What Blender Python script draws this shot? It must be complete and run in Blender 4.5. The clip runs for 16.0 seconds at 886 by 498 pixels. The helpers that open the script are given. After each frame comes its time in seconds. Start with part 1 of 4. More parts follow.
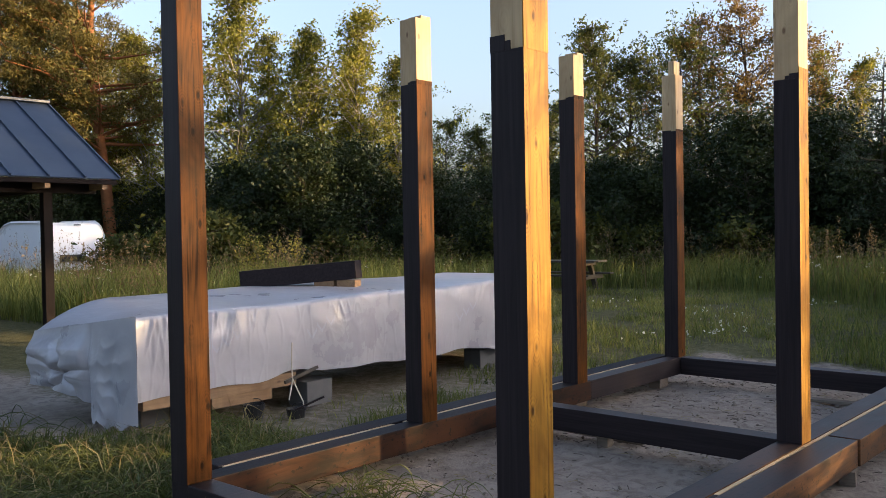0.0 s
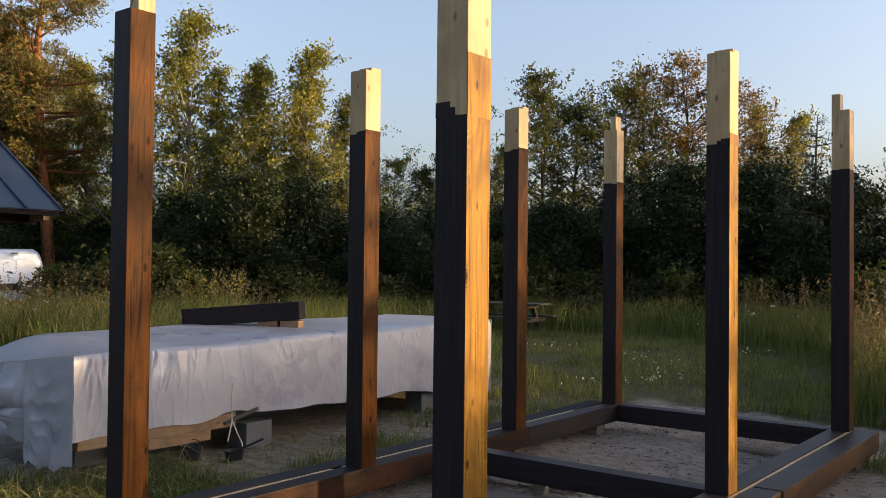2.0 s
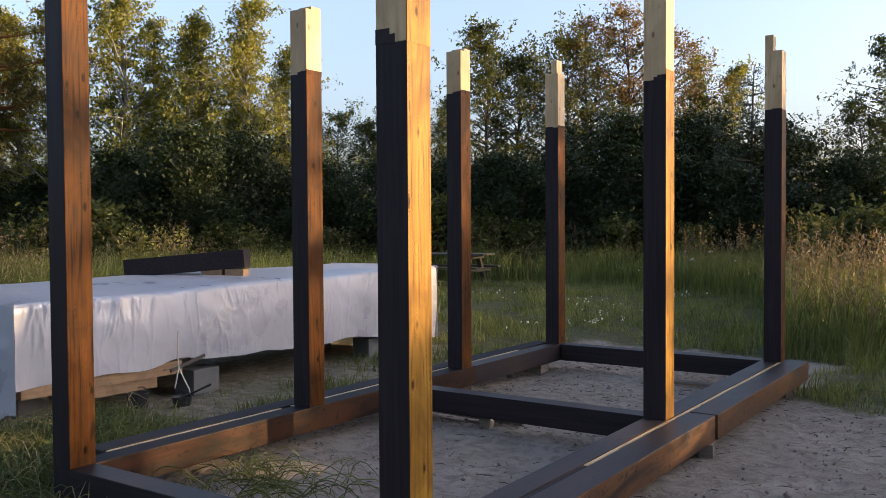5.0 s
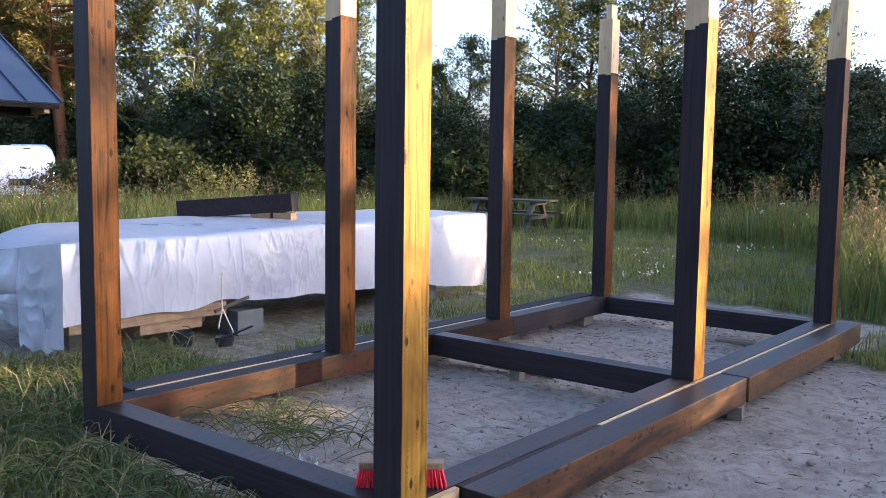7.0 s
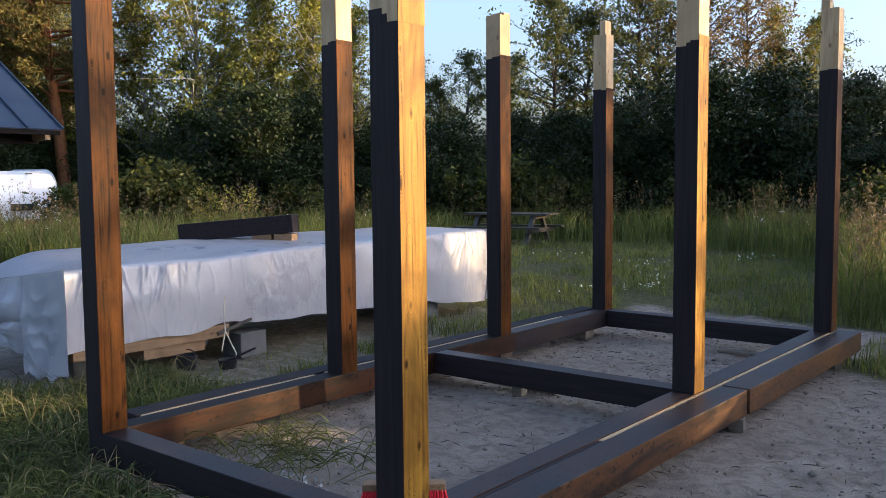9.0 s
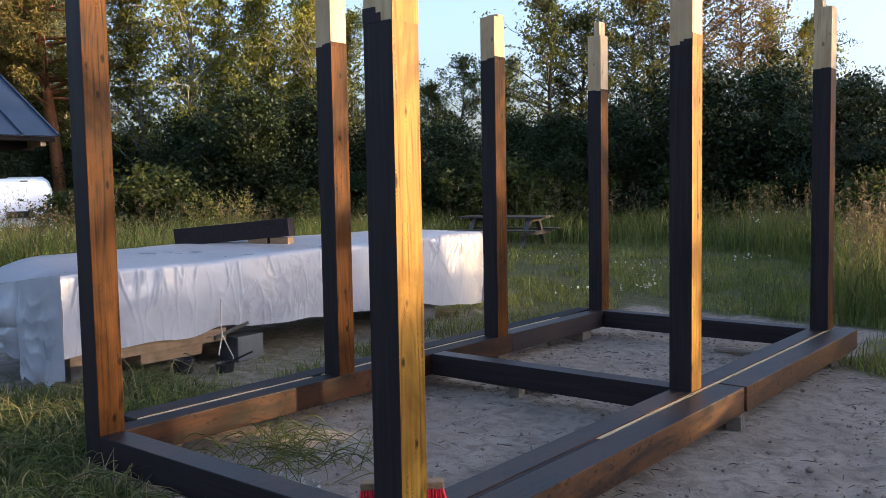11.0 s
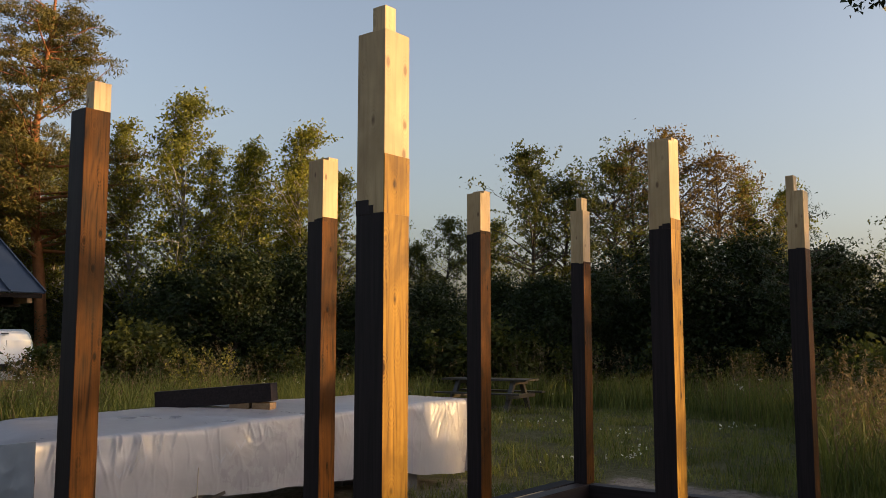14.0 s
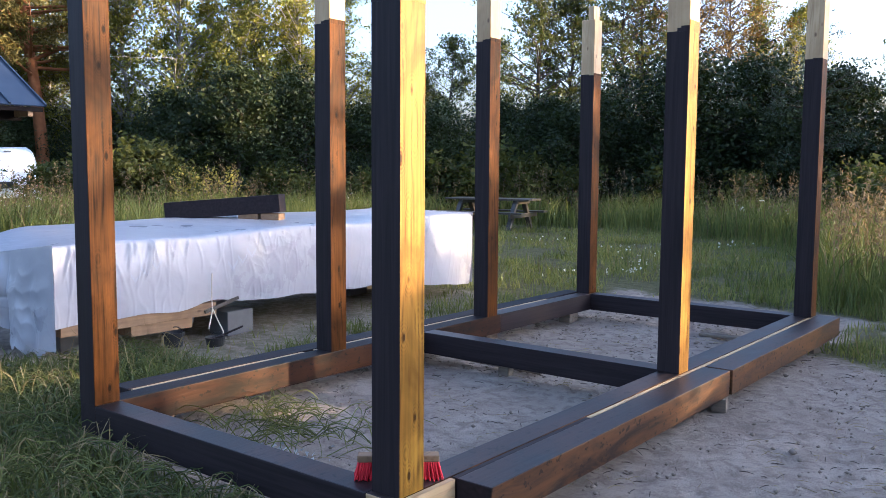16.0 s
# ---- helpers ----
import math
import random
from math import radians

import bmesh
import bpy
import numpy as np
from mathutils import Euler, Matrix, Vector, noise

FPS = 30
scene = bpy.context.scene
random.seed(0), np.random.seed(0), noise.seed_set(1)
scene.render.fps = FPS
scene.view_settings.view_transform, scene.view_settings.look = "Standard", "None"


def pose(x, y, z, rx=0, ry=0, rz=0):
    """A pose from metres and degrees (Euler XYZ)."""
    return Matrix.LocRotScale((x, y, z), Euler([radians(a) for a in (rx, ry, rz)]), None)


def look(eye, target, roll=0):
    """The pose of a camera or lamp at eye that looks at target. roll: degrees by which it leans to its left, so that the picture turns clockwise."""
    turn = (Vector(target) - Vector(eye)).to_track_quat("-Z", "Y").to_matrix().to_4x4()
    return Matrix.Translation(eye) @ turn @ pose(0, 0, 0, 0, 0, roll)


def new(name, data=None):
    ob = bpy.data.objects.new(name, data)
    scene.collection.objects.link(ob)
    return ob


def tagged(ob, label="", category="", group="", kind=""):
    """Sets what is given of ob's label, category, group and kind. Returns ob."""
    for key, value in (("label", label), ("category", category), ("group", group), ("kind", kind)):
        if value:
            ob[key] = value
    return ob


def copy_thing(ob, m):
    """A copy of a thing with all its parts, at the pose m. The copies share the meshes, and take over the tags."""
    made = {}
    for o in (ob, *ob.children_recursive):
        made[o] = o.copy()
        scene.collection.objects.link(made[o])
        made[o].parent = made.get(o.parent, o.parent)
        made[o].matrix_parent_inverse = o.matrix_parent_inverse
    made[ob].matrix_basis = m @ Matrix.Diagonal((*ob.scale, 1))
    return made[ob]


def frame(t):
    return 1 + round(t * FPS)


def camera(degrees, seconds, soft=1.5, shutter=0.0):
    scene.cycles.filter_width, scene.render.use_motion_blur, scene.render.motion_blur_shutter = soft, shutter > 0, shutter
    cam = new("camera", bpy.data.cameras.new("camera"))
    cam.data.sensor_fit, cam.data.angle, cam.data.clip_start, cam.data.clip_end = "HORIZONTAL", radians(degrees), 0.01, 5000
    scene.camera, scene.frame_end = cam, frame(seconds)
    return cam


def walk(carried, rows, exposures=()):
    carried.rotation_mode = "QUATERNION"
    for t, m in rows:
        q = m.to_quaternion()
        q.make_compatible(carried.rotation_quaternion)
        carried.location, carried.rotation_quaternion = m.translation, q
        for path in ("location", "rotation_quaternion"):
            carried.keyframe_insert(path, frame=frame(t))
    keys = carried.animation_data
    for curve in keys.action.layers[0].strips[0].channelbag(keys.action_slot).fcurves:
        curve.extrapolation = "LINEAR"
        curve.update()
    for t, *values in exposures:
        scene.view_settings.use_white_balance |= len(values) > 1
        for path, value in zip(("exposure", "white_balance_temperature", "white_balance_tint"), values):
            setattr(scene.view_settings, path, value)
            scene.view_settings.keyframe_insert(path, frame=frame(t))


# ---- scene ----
cam = camera(53.56, 16.0, soft=0.6)
ROWS = [
    (0, 1.997, -5.218, 1.546, 88.78, 0.97, 41.63),
    (0.5, 2.025, -5.246, 1.543, 86.77, 0.20, 41.58),
    (1, 2.031, -5.260, 1.519, 84.43, 0.05, 40.68),
    (1.5, 2.067, -5.271, 1.547, 85.49, -0.20, 39.23),
    (2, 2.084, -5.296, 1.622, 91.17, -0.62, 38.13),
    (2.5, 2.121, -5.336, 1.681, 100.69, -0.81, 37.28),
    (2.6, 2.126, -5.340, 1.685, 101.41, -0.85, 36.94),
    (3, 2.122, -5.339, 1.634, 94.91, -1.18, 35.44),
    (3.5, 2.108, -5.337, 1.603, 91.49, -0.91, 34.89),
    (4, 2.131, -5.341, 1.548, 90.20, -0.06, 34.92),
    (4.2, 2.122, -5.347, 1.533, 89.92, 0.12, 34.89),
    (6.3, 2.233, -5.224, 1.496, 85.91, 0.14, 33.78),
    (6.5, 2.267, -5.192, 1.513, 85.51, -0.49, 34.41),
    (7, 2.333, -5.122, 1.559, 84.58, -0.80, 39.49),
    (7.5, 2.338, -5.128, 1.560, 84.97, -0.37, 39.60),
    (8, 2.351, -5.134, 1.565, 85.15, -0.17, 39.56),
    (8.5, 2.369, -5.144, 1.573, 85.35, 0.20, 39.52),
    (9, 2.378, -5.144, 1.599, 85.49, 0.52, 39.53),
    (9.5, 2.353, -5.135, 1.561, 86.05, 1.10, 39.37),
    (10, 2.360, -5.127, 1.560, 86.24, 0.99, 39.39),
    (12.3, 2.403, -5.177, 1.653, 85.15, 1.14, 39.13),
    (12.5, 2.399, -5.166, 1.667, 86.58, 1.00, 39.07),
    (13, 2.428, -5.198, 1.659, 91.55, 0.58, 38.80),
    (13.5, 2.438, -5.226, 1.716, 95.45, 0.13, 38.44),
    (14, 2.422, -5.211, 1.691, 95.95, -0.04, 38.22),
    (14.5, 2.392, -5.162, 1.629, 88.93, 0.07, 38.02),
    (15, 2.390, -5.165, 1.612, 86.62, 0.25, 37.91),
    (15.5, 2.406, -5.162, 1.607, 85.39, -0.12, 37.96),
    (16, 2.360, -5.235, 1.564, 84.56, -0.38, 38.27),
]
# seconds, stops, kelvin, tint
EXPOSURES = [
    (0.0, 1.69, 5400, 17), (0.5, 2.00, 5000, 17), (1.0, 2.35, 4650, 18), (1.5, 1.85, 4800, 17), (2.0, 1.27, 5600, 17), (2.6, 0.45, 6200, 15), (3.0, 0.95, 6050, 16),
    (3.5, 1.45, 5800, 18), (4.0, 1.47, 5650, 18), (6.5, 2.26, 4800, 21), (7.0, 2.46, 4750, 20), (8.0, 2.18, 4850, 16), (9.0, 1.70, 4900, 16), (10.0, 1.85, 4950, 16), (12.5, 1.53, 5150, 16),
    (13.0, 1.15, 5500, 16), (13.5, 0.75, 6000, 14), (14.0, 0.85, 6100, 16), (14.5, 1.89, 5650, 19), (15.0, 2.10, 5250, 17), (16.0, 2.41, 4700, 19),
]
walk(cam, [(t, pose(x, y, z, rx, ry, rz)) for t, x, y, z, rx, ry, rz in ROWS], EXPOSURES)

from mathutils.bvhtree import BVHTree

# ---- light ----
SUN_AZ, SUN_EL = 58.0, 8.0      # degrees from +y towards +x, degrees above the horizon
world = bpy.data.worlds.new("world")
scene.world = world
world.use_nodes = True
wn = world.node_tree
sky = wn.nodes.new("ShaderNodeTexSky")
sky.sky_type = 'NISHITA'
sky.sun_disc = False
sky.sun_elevation, sky.sun_rotation = radians(SUN_EL), radians(SUN_AZ)
sky.air_density, sky.dust_density, sky.ozone_density = 1.0, 4.5, 0.8
pale = wn.nodes.new("ShaderNodeHueSaturation")      # thin evening haze
pale.inputs["Saturation"].default_value, pale.inputs["Value"].default_value = 0.72, 1.12
wn.links.new(sky.outputs[0], pale.inputs["Color"])
wn.links.new(pale.outputs[0], wn.nodes["Background"].inputs[0])
wn.nodes["Background"].inputs[1].default_value = 0.15
sun = new("sun", bpy.data.lights.new("sun", 'SUN'))
sun.data.energy, sun.data.angle, sun.data.color = 4.8, radians(0.6), (1.0, 0.62, 0.22)
sa, se = radians(SUN_AZ), radians(SUN_EL)
sun.matrix_world = look((math.sin(sa) * 60, math.cos(sa) * 60, 60 * math.tan(se)), (0, 0, 0))


# ---- materials ----
class Mat:
    """A node material under construction."""
    def __init__(self, name, rough=0.6, spec=0.5):
        self.m = bpy.data.materials.new(name)
        self.m.use_nodes = True
        self.t = self.m.node_tree
        self.b = self.t.nodes["Principled BSDF"]
        self.b.inputs["Roughness"].default_value = rough
        self.b.inputs["Specular IOR Level"].default_value = spec
        self.geo = self.t.nodes.new("ShaderNodeNewGeometry")
        self.info = self.t.nodes.new("ShaderNodeObjectInfo")

    def link(self, a, b):
        self.t.links.new(a, b)

    def math(self, op, a, b=None, c=None):
        n = self.t.nodes.new("ShaderNodeMath")
        n.operation = op
        for i, v in enumerate((a, b, c)):
            if v is None:
                continue
            if isinstance(v, (int, float)):
                n.inputs[i].default_value = v
            else:
                self.link(v, n.inputs[i])
        return n.outputs[0]

    def place(self, scale=(1, 1, 1), shift=True):
        """World position, scaled, moved by the object's own random number."""
        n = self.t.nodes.new("ShaderNodeVectorMath")
        n.operation = 'MULTIPLY'
        self.link(self.geo.outputs["Position"], n.inputs[0])
        n.inputs[1].default_value = scale
        out = n.outputs[0]
        if shift:
            a = self.t.nodes.new("ShaderNodeVectorMath")
            a.operation = 'ADD'
            self.link(out, a.inputs[0])
            self.link(self.math('MULTIPLY', self.info.outputs["Random"], 37.0), a.inputs[1])
            out = a.outputs[0]
        return out

    def noise(self, vec, scale=1.0, detail=4.0, rough=0.55, dist=0.0):
        n = self.t.nodes.new("ShaderNodeTexNoise")
        n.inputs["Scale"].default_value, n.inputs["Detail"].default_value = scale, detail
        n.inputs["Roughness"].default_value, n.inputs["Distortion"].default_value = rough, dist
        self.link(vec, n.inputs["Vector"])
        return n.outputs["Fac"]

    def voronoi(self, vec, scale=1.0, rand=1.0):
        n = self.t.nodes.new("ShaderNodeTexVoronoi")
        n.inputs["Scale"].default_value, n.inputs["Randomness"].default_value = scale, rand
        self.link(vec, n.inputs["Vector"])
        return n.outputs["Distance"]

    def ramp(self, fac, *stops):
        n = self.t.nodes.new("ShaderNodeValToRGB")
        e = n.color_ramp.elements
        while len(e) < len(stops):
            e.new(0.5)
        for el, (p, c) in zip(e, stops):
            el.position = p
            el.color = (*c, 1) if isinstance(c, tuple) else (c, c, c, 1)
        self.link(fac, n.inputs[0])
        return n.outputs[0]

    def mix(self, fac, a, b, mode='MIX'):
        n = self.t.nodes.new("ShaderNodeMix")
        n.data_type, n.blend_type = 'RGBA', mode
        for i, v in ((0, fac), (6, a), (7, b)):
            if isinstance(v, (int, float)):
                n.inputs[i].default_value = v
            elif isinstance(v, tuple):
                n.inputs[i].default_value = (*v, 1)
            else:
                self.link(v, n.inputs[i])
        return n.outputs[2]

    def color(self, c):
        if isinstance(c, tuple):
            self.b.inputs["Base Color"].default_value = (*c, 1)
        else:
            self.link(c, self.b.inputs["Base Color"])

    def rough(self, fac, lo, hi):
        n = self.t.nodes.new("ShaderNodeMapRange")
        n.inputs["To Min"].default_value, n.inputs["To Max"].default_value = lo, hi
        self.link(fac, n.inputs["Value"])
        self.link(n.outputs[0], self.b.inputs["Roughness"])

    def bump(self, height, dist=0.002, strength=0.6):
        n = self.t.nodes.new("ShaderNodeBump")
        n.inputs["Distance"].default_value, n.inputs["Strength"].default_value = dist, strength
        self.link(height, n.inputs["Height"])
        self.link(n.outputs[0], self.b.inputs["Normal"])


def wood(name, dark, light, axis, knots=0.75, rough=(0.4, 0.6), bump=0.0012, spec=0.4):
    """Softwood with long grain along an axis, and knots."""
    m = Mat(name, 0.5, spec)
    k = {"x": (0.9, 30, 30), "y": (30, 0.9, 30), "z": (30, 30, 0.9)}[axis]
    kk = {"x": (5.5, 11, 11), "y": (11, 5.5, 11), "z": (11, 11, 5.5)}[axis]
    big = m.noise(m.place((3, 3, 1.6)), 1.0, 4, 0.6, 0.8)
    cell = m.voronoi(m.place(kk), 1.0)
    swirl = m.ramp(cell, (0.1, 1.0), (0.5, 0.0))
    lines = m.noise(m.place(k), 1.0, 5, 0.62, 1.6)
    grain = m.math('ADD', lines, m.math('MULTIPLY', m.math('SINE', m.math('MULTIPLY', cell, 75.0)), m.math('MULTIPLY', swirl, 0.10)))
    # cathedral grain: contour lines of a long soft noise
    arch = m.noise(m.place(tuple(0.22 * v if v > 1 else 0.75 for v in k)), 1.0, 1.5, 0.5, 0.3)
    arch = m.math('SINE', m.math('MULTIPLY', arch, 85.0))
    grain = m.math('MULTIPLY_ADD', arch, 0.075, grain)
    fine = m.noise(m.place(tuple(4 * v for v in k)), 1.0, 2)
    mid = tuple(0.35 * a + 0.65 * b for a, b in zip(dark, light))
    col = m.ramp(grain, (0.26, dark), (0.44, mid), (0.66, light))
    col = m.mix(m.ramp(big, (0.40, 0.0), (0.66, 0.75)), col, dark)
    knot = m.ramp(m.math('MULTIPLY_ADD', lines, 0.08, cell), (0.12, 1.0), (0.19, 0.0))
    col = m.mix(m.math('MULTIPLY', knot, knots), col, (0.35 * dark[0], 0.25 * dark[1], 0.2 * dark[2]))
    m.color(col)
    m.rough(grain, *rough)
    m.bump(m.math('ADD', m.math('ADD', grain, knot), m.math('MULTIPLY', fine, 0.5)), bump)
    return m.m


def black_stain(name, axis):
    """Black wood stain, a little bluish, with the grain showing as relief and worn specks."""
    m = Mat(name, 0.45, 0.14)
    k = {"x": (1.5, 45, 45), "y": (45, 1.5, 45), "z": (45, 45, 1.5)}[axis]
    grain = m.noise(m.place(k), 1.0, 5, 0.6, 0.6)
    blot = m.noise(m.place((3, 3, 3)), 1.0, 5)
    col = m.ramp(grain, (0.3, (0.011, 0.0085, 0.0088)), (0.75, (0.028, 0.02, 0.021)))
    col = m.mix(m.ramp(blot, (0.62, 0.0), (0.75, 0.4)), col, (0.03, 0.022, 0.018))
    m.color(col)
    m.rough(blot, 0.5, 0.68)
    m.bump(grain, 0.0008)
    return m.m


def worn_dappled_stain(name, low, high, rough, cut=(0.42, 0.62), spec=0.5):
    """Stain in patches: worn through on the sills, painted sun flecks on the outer beams' sides; with dark specks and
    drips; glossy where it is thick.
    """
    m = Mat(name, 0.4, spec)
    blot = m.noise(m.place((5, 1.6, 9)), 1.0, 6, 0.65, 0.8)
    grain = m.noise(m.place((45, 1.5, 45)), 1.0, 5, 0.6)
    speck = m.noise(m.place((30, 22, 30)), 1.0, 3)
    col = m.mix(m.ramp(blot, (cut[0], 0.0), (cut[1], 1.0)), low, high)
    col = m.mix(m.math('MULTIPLY', grain, 0.6), col, low)
    col = m.mix(m.ramp(speck, (0.6, 0.0), (0.65, 0.95)), col, (0.005, 0.0045, 0.0045))
    m.color(col)
    m.rough(blot, *rough)
    m.bump(m.math('ADD', grain, blot), 0.002)
    return m.m


WORN_TOP = worn_dappled_stain("worn_black_stain", (0.008, 0.007, 0.008), (0.06, 0.036, 0.028), (0.34, 0.6), (0.40, 0.68), 0.3)
DARK_TOP = worn_dappled_stain("thick_black_stain", (0.006, 0.006, 0.008), (0.022, 0.015, 0.014), (0.5, 0.7), (0.42, 0.7), 0.12)
SILL_SIDE = worn_dappled_stain("brown_sill_stain", (0.008, 0.005, 0.004), (0.055, 0.02, 0.007), (0.4, 0.6), (0.36, 0.66), 0.12)
# brown patches here stand for flecks of sun on the outer beams' sides
DAPPLED_SIDE = worn_dappled_stain("patchy_brown_stain", (0.012, 0.008, 0.007), (0.13, 0.062, 0.022), (0.35, 0.55), (0.36, 0.6), 0.2)
BLACK = {a: black_stain("black_stain_" + a, a) for a in "xyz"}
# brown stain and amber pine of sunward faces, the low sun's warmth painted in
BROWN = {a: wood("sunward_brown_stain_" + a, (0.008, 0.003, 0.0009), (0.085, 0.031, 0.004), a, 0.95, (0.45, 0.62), 0.002, 0.06) for a in "yz"}
AMBER = wood("sunward_amber_pine", (0.07, 0.03, 0.004), (0.30, 0.165, 0.02), "z", 0.95, (0.4, 0.56), 0.0025, 0.1)
RAW = {a: wood("raw_pine_" + a, (0.28, 0.185, 0.085), (0.47, 0.34, 0.175), a, 0.8, (0.5, 0.7)) for a in "xyz"}


def plain(name, col, rough=0.6, var=0.25, scale=6.0, bump=0.001, spec=0.4, metal=0.0):
    m = Mat(name, rough, spec)
    n = m.noise(m.place((scale,) * 3), 1.0, 6)
    m.color(m.mix(m.math('MULTIPLY', n, var * 2), col, tuple(v * 0.4 for v in col)))
    m.rough(n, max(rough - 0.12, 0.05), min(rough + 0.12, 1))
    m.b.inputs["Metallic"].default_value = metal
    m.bump(m.noise(m.place((scale * 8,) * 3), 1.0, 4), bump)
    return m.m


def leaf(name, dark, light, trans=0.45, rough=0.55):
    """Leaves: each leaf its own tint; light passes through."""
    m = Mat(name, rough, 0.25)
    r = m.geo.outputs["Random Per Island"]
    big = m.ramp(m.noise(m.place((0.7, 0.7, 0.7), False), 1.0, 4), (0.32, 0.0), (0.68, 1.0))
    col = m.ramp(m.math('MULTIPLY_ADD', big, 0.5, m.math('MULTIPLY', r, 0.6)), (0.1, dark), (0.9, light))
    m.color(col)
    tr = m.t.nodes.new("ShaderNodeBsdfTranslucent")
    m.link(m.mix(1.0, col, (1.0, 0.95, 0.55), 'MULTIPLY'), tr.inputs[0])
    mx = m.t.nodes.new("ShaderNodeMixShader")
    mx.inputs[0].default_value = trans
    m.link(m.b.outputs[0], mx.inputs[1])
    m.link(tr.outputs[0], mx.inputs[2])
    m.link(mx.outputs[0], m.t.nodes["Material Output"].inputs[0])
    return m.m


LEAF_BIRCH = leaf("birch_leaf", (0.075, 0.09, 0.014), (0.24, 0.235, 0.034), 0.5)
LEAF_ASPEN = leaf("aspen_leaf", (0.035, 0.055, 0.014), (0.12, 0.125, 0.03), 0.5)
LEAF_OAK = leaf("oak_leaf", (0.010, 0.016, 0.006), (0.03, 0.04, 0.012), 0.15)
LEAF_RUST = leaf("rusty_leaf", (0.07, 0.05, 0.018), (0.20, 0.135, 0.035), 0.5)
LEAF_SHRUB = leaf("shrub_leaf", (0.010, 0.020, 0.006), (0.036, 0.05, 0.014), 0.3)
NEEDLE = leaf("pine_needle", (0.05, 0.055, 0.014), (0.17, 0.135, 0.03), 0.35)
NEEDLE_FAR = leaf("young_pine_needle", (0.04, 0.06, 0.04), (0.08, 0.10, 0.06), 0.2)
GRASS_TALL = leaf("tall_grass_blade", (0.045, 0.075, 0.015), (0.22, 0.235, 0.065), 0.45)
GRASS_SHORT = leaf("short_grass_blade", (0.06, 0.085, 0.018), (0.26, 0.265, 0.08), 0.45)
GRASS_NEAR = leaf("near_grass_blade", (0.034, 0.056, 0.011), (0.155, 0.17, 0.045), 0.4)
GRASS_DRY = leaf("dry_grass", (0.09, 0.075, 0.032), (0.30, 0.25, 0.12), 0.3)
SEED = leaf("grass_seed_head", (0.10, 0.075, 0.045), (0.24, 0.18, 0.10), 0.4)
FLOWER = leaf("white_flower", (0.5, 0.5, 0.45), (0.75, 0.75, 0.7), 0.3)
YELLOW = leaf("yellow_flower", (0.12, 0.13, 0.02), (0.30, 0.26, 0.04), 0.3)
BARK = plain("grey_brown_bark", (0.09, 0.075, 0.06), 0.9, 0.4, 9, 0.01, 0.1)
BARK_PINE = plain("orange_pine_bark", (0.30, 0.13, 0.055), 0.9, 0.4, 7, 0.01, 0.1)
BARK_BIRCH = plain("pale_birch_bark", (0.30, 0.28, 0.24), 0.85, 0.5, 5, 0.006, 0.1)
GROUND_CLOD = plain("dry_earth", (0.24, 0.20, 0.16), 0.95, 0.4, 30, 0.002, 0.1)
CONCRETE = plain("grey_concrete", (0.12, 0.12, 0.118), 0.9, 0.2, 14, 0.003, 0.2)
RUBBER = plain("black_plastic", (0.016, 0.016, 0.017), 0.45, 0.2, 14, 0.001)
OLD_WOOD = wood("weathered_wood", (0.09, 0.07, 0.05), (0.19, 0.155, 0.115), "x", 0.5, (0.6, 0.85))
DARK_WOOD = wood("dark_weathered_wood", (0.03, 0.026, 0.02), (0.07, 0.06, 0.05), "x", 0.5, (0.3, 0.5))
SCRAP = wood("scrap_wood", (0.14, 0.085, 0.042), (0.27, 0.175, 0.09), "y", 0.5, (0.6, 0.85))
RED = plain("red_bristle", (0.72, 0.016, 0.03), 0.55, 0.25, 60, 0.001)
VAN_WHITE = plain("white_car_paint", (0.72, 0.73, 0.75), 0.3, 0.06, 2, 0.0, 0.5)
VAN_DARK = plain("black_trim", (0.02, 0.02, 0.022), 0.4, 0.2, 5, 0.0)
VAN_LIGHT = plain("red_lamp_lens", (0.35, 0.015, 0.01), 0.2, 0.1, 5, 0.0)
ROOF = plain("blue_grey_roof_metal", (0.022, 0.034, 0.062), 0.5, 0.12, 1.5, 0.0006, 0.5)
ROOF_POST = plain("dark_stained_timber", (0.009, 0.007, 0.007), 0.8, 0.3, 12, 0.002, 0.08)
PANEL = plain("pale_wall_board", (0.42, 0.45, 0.45), 0.7, 0.2, 3, 0.001)
CORD = plain("pale_cord", (0.55, 0.5, 0.4), 0.8, 0.2, 40, 0.0)


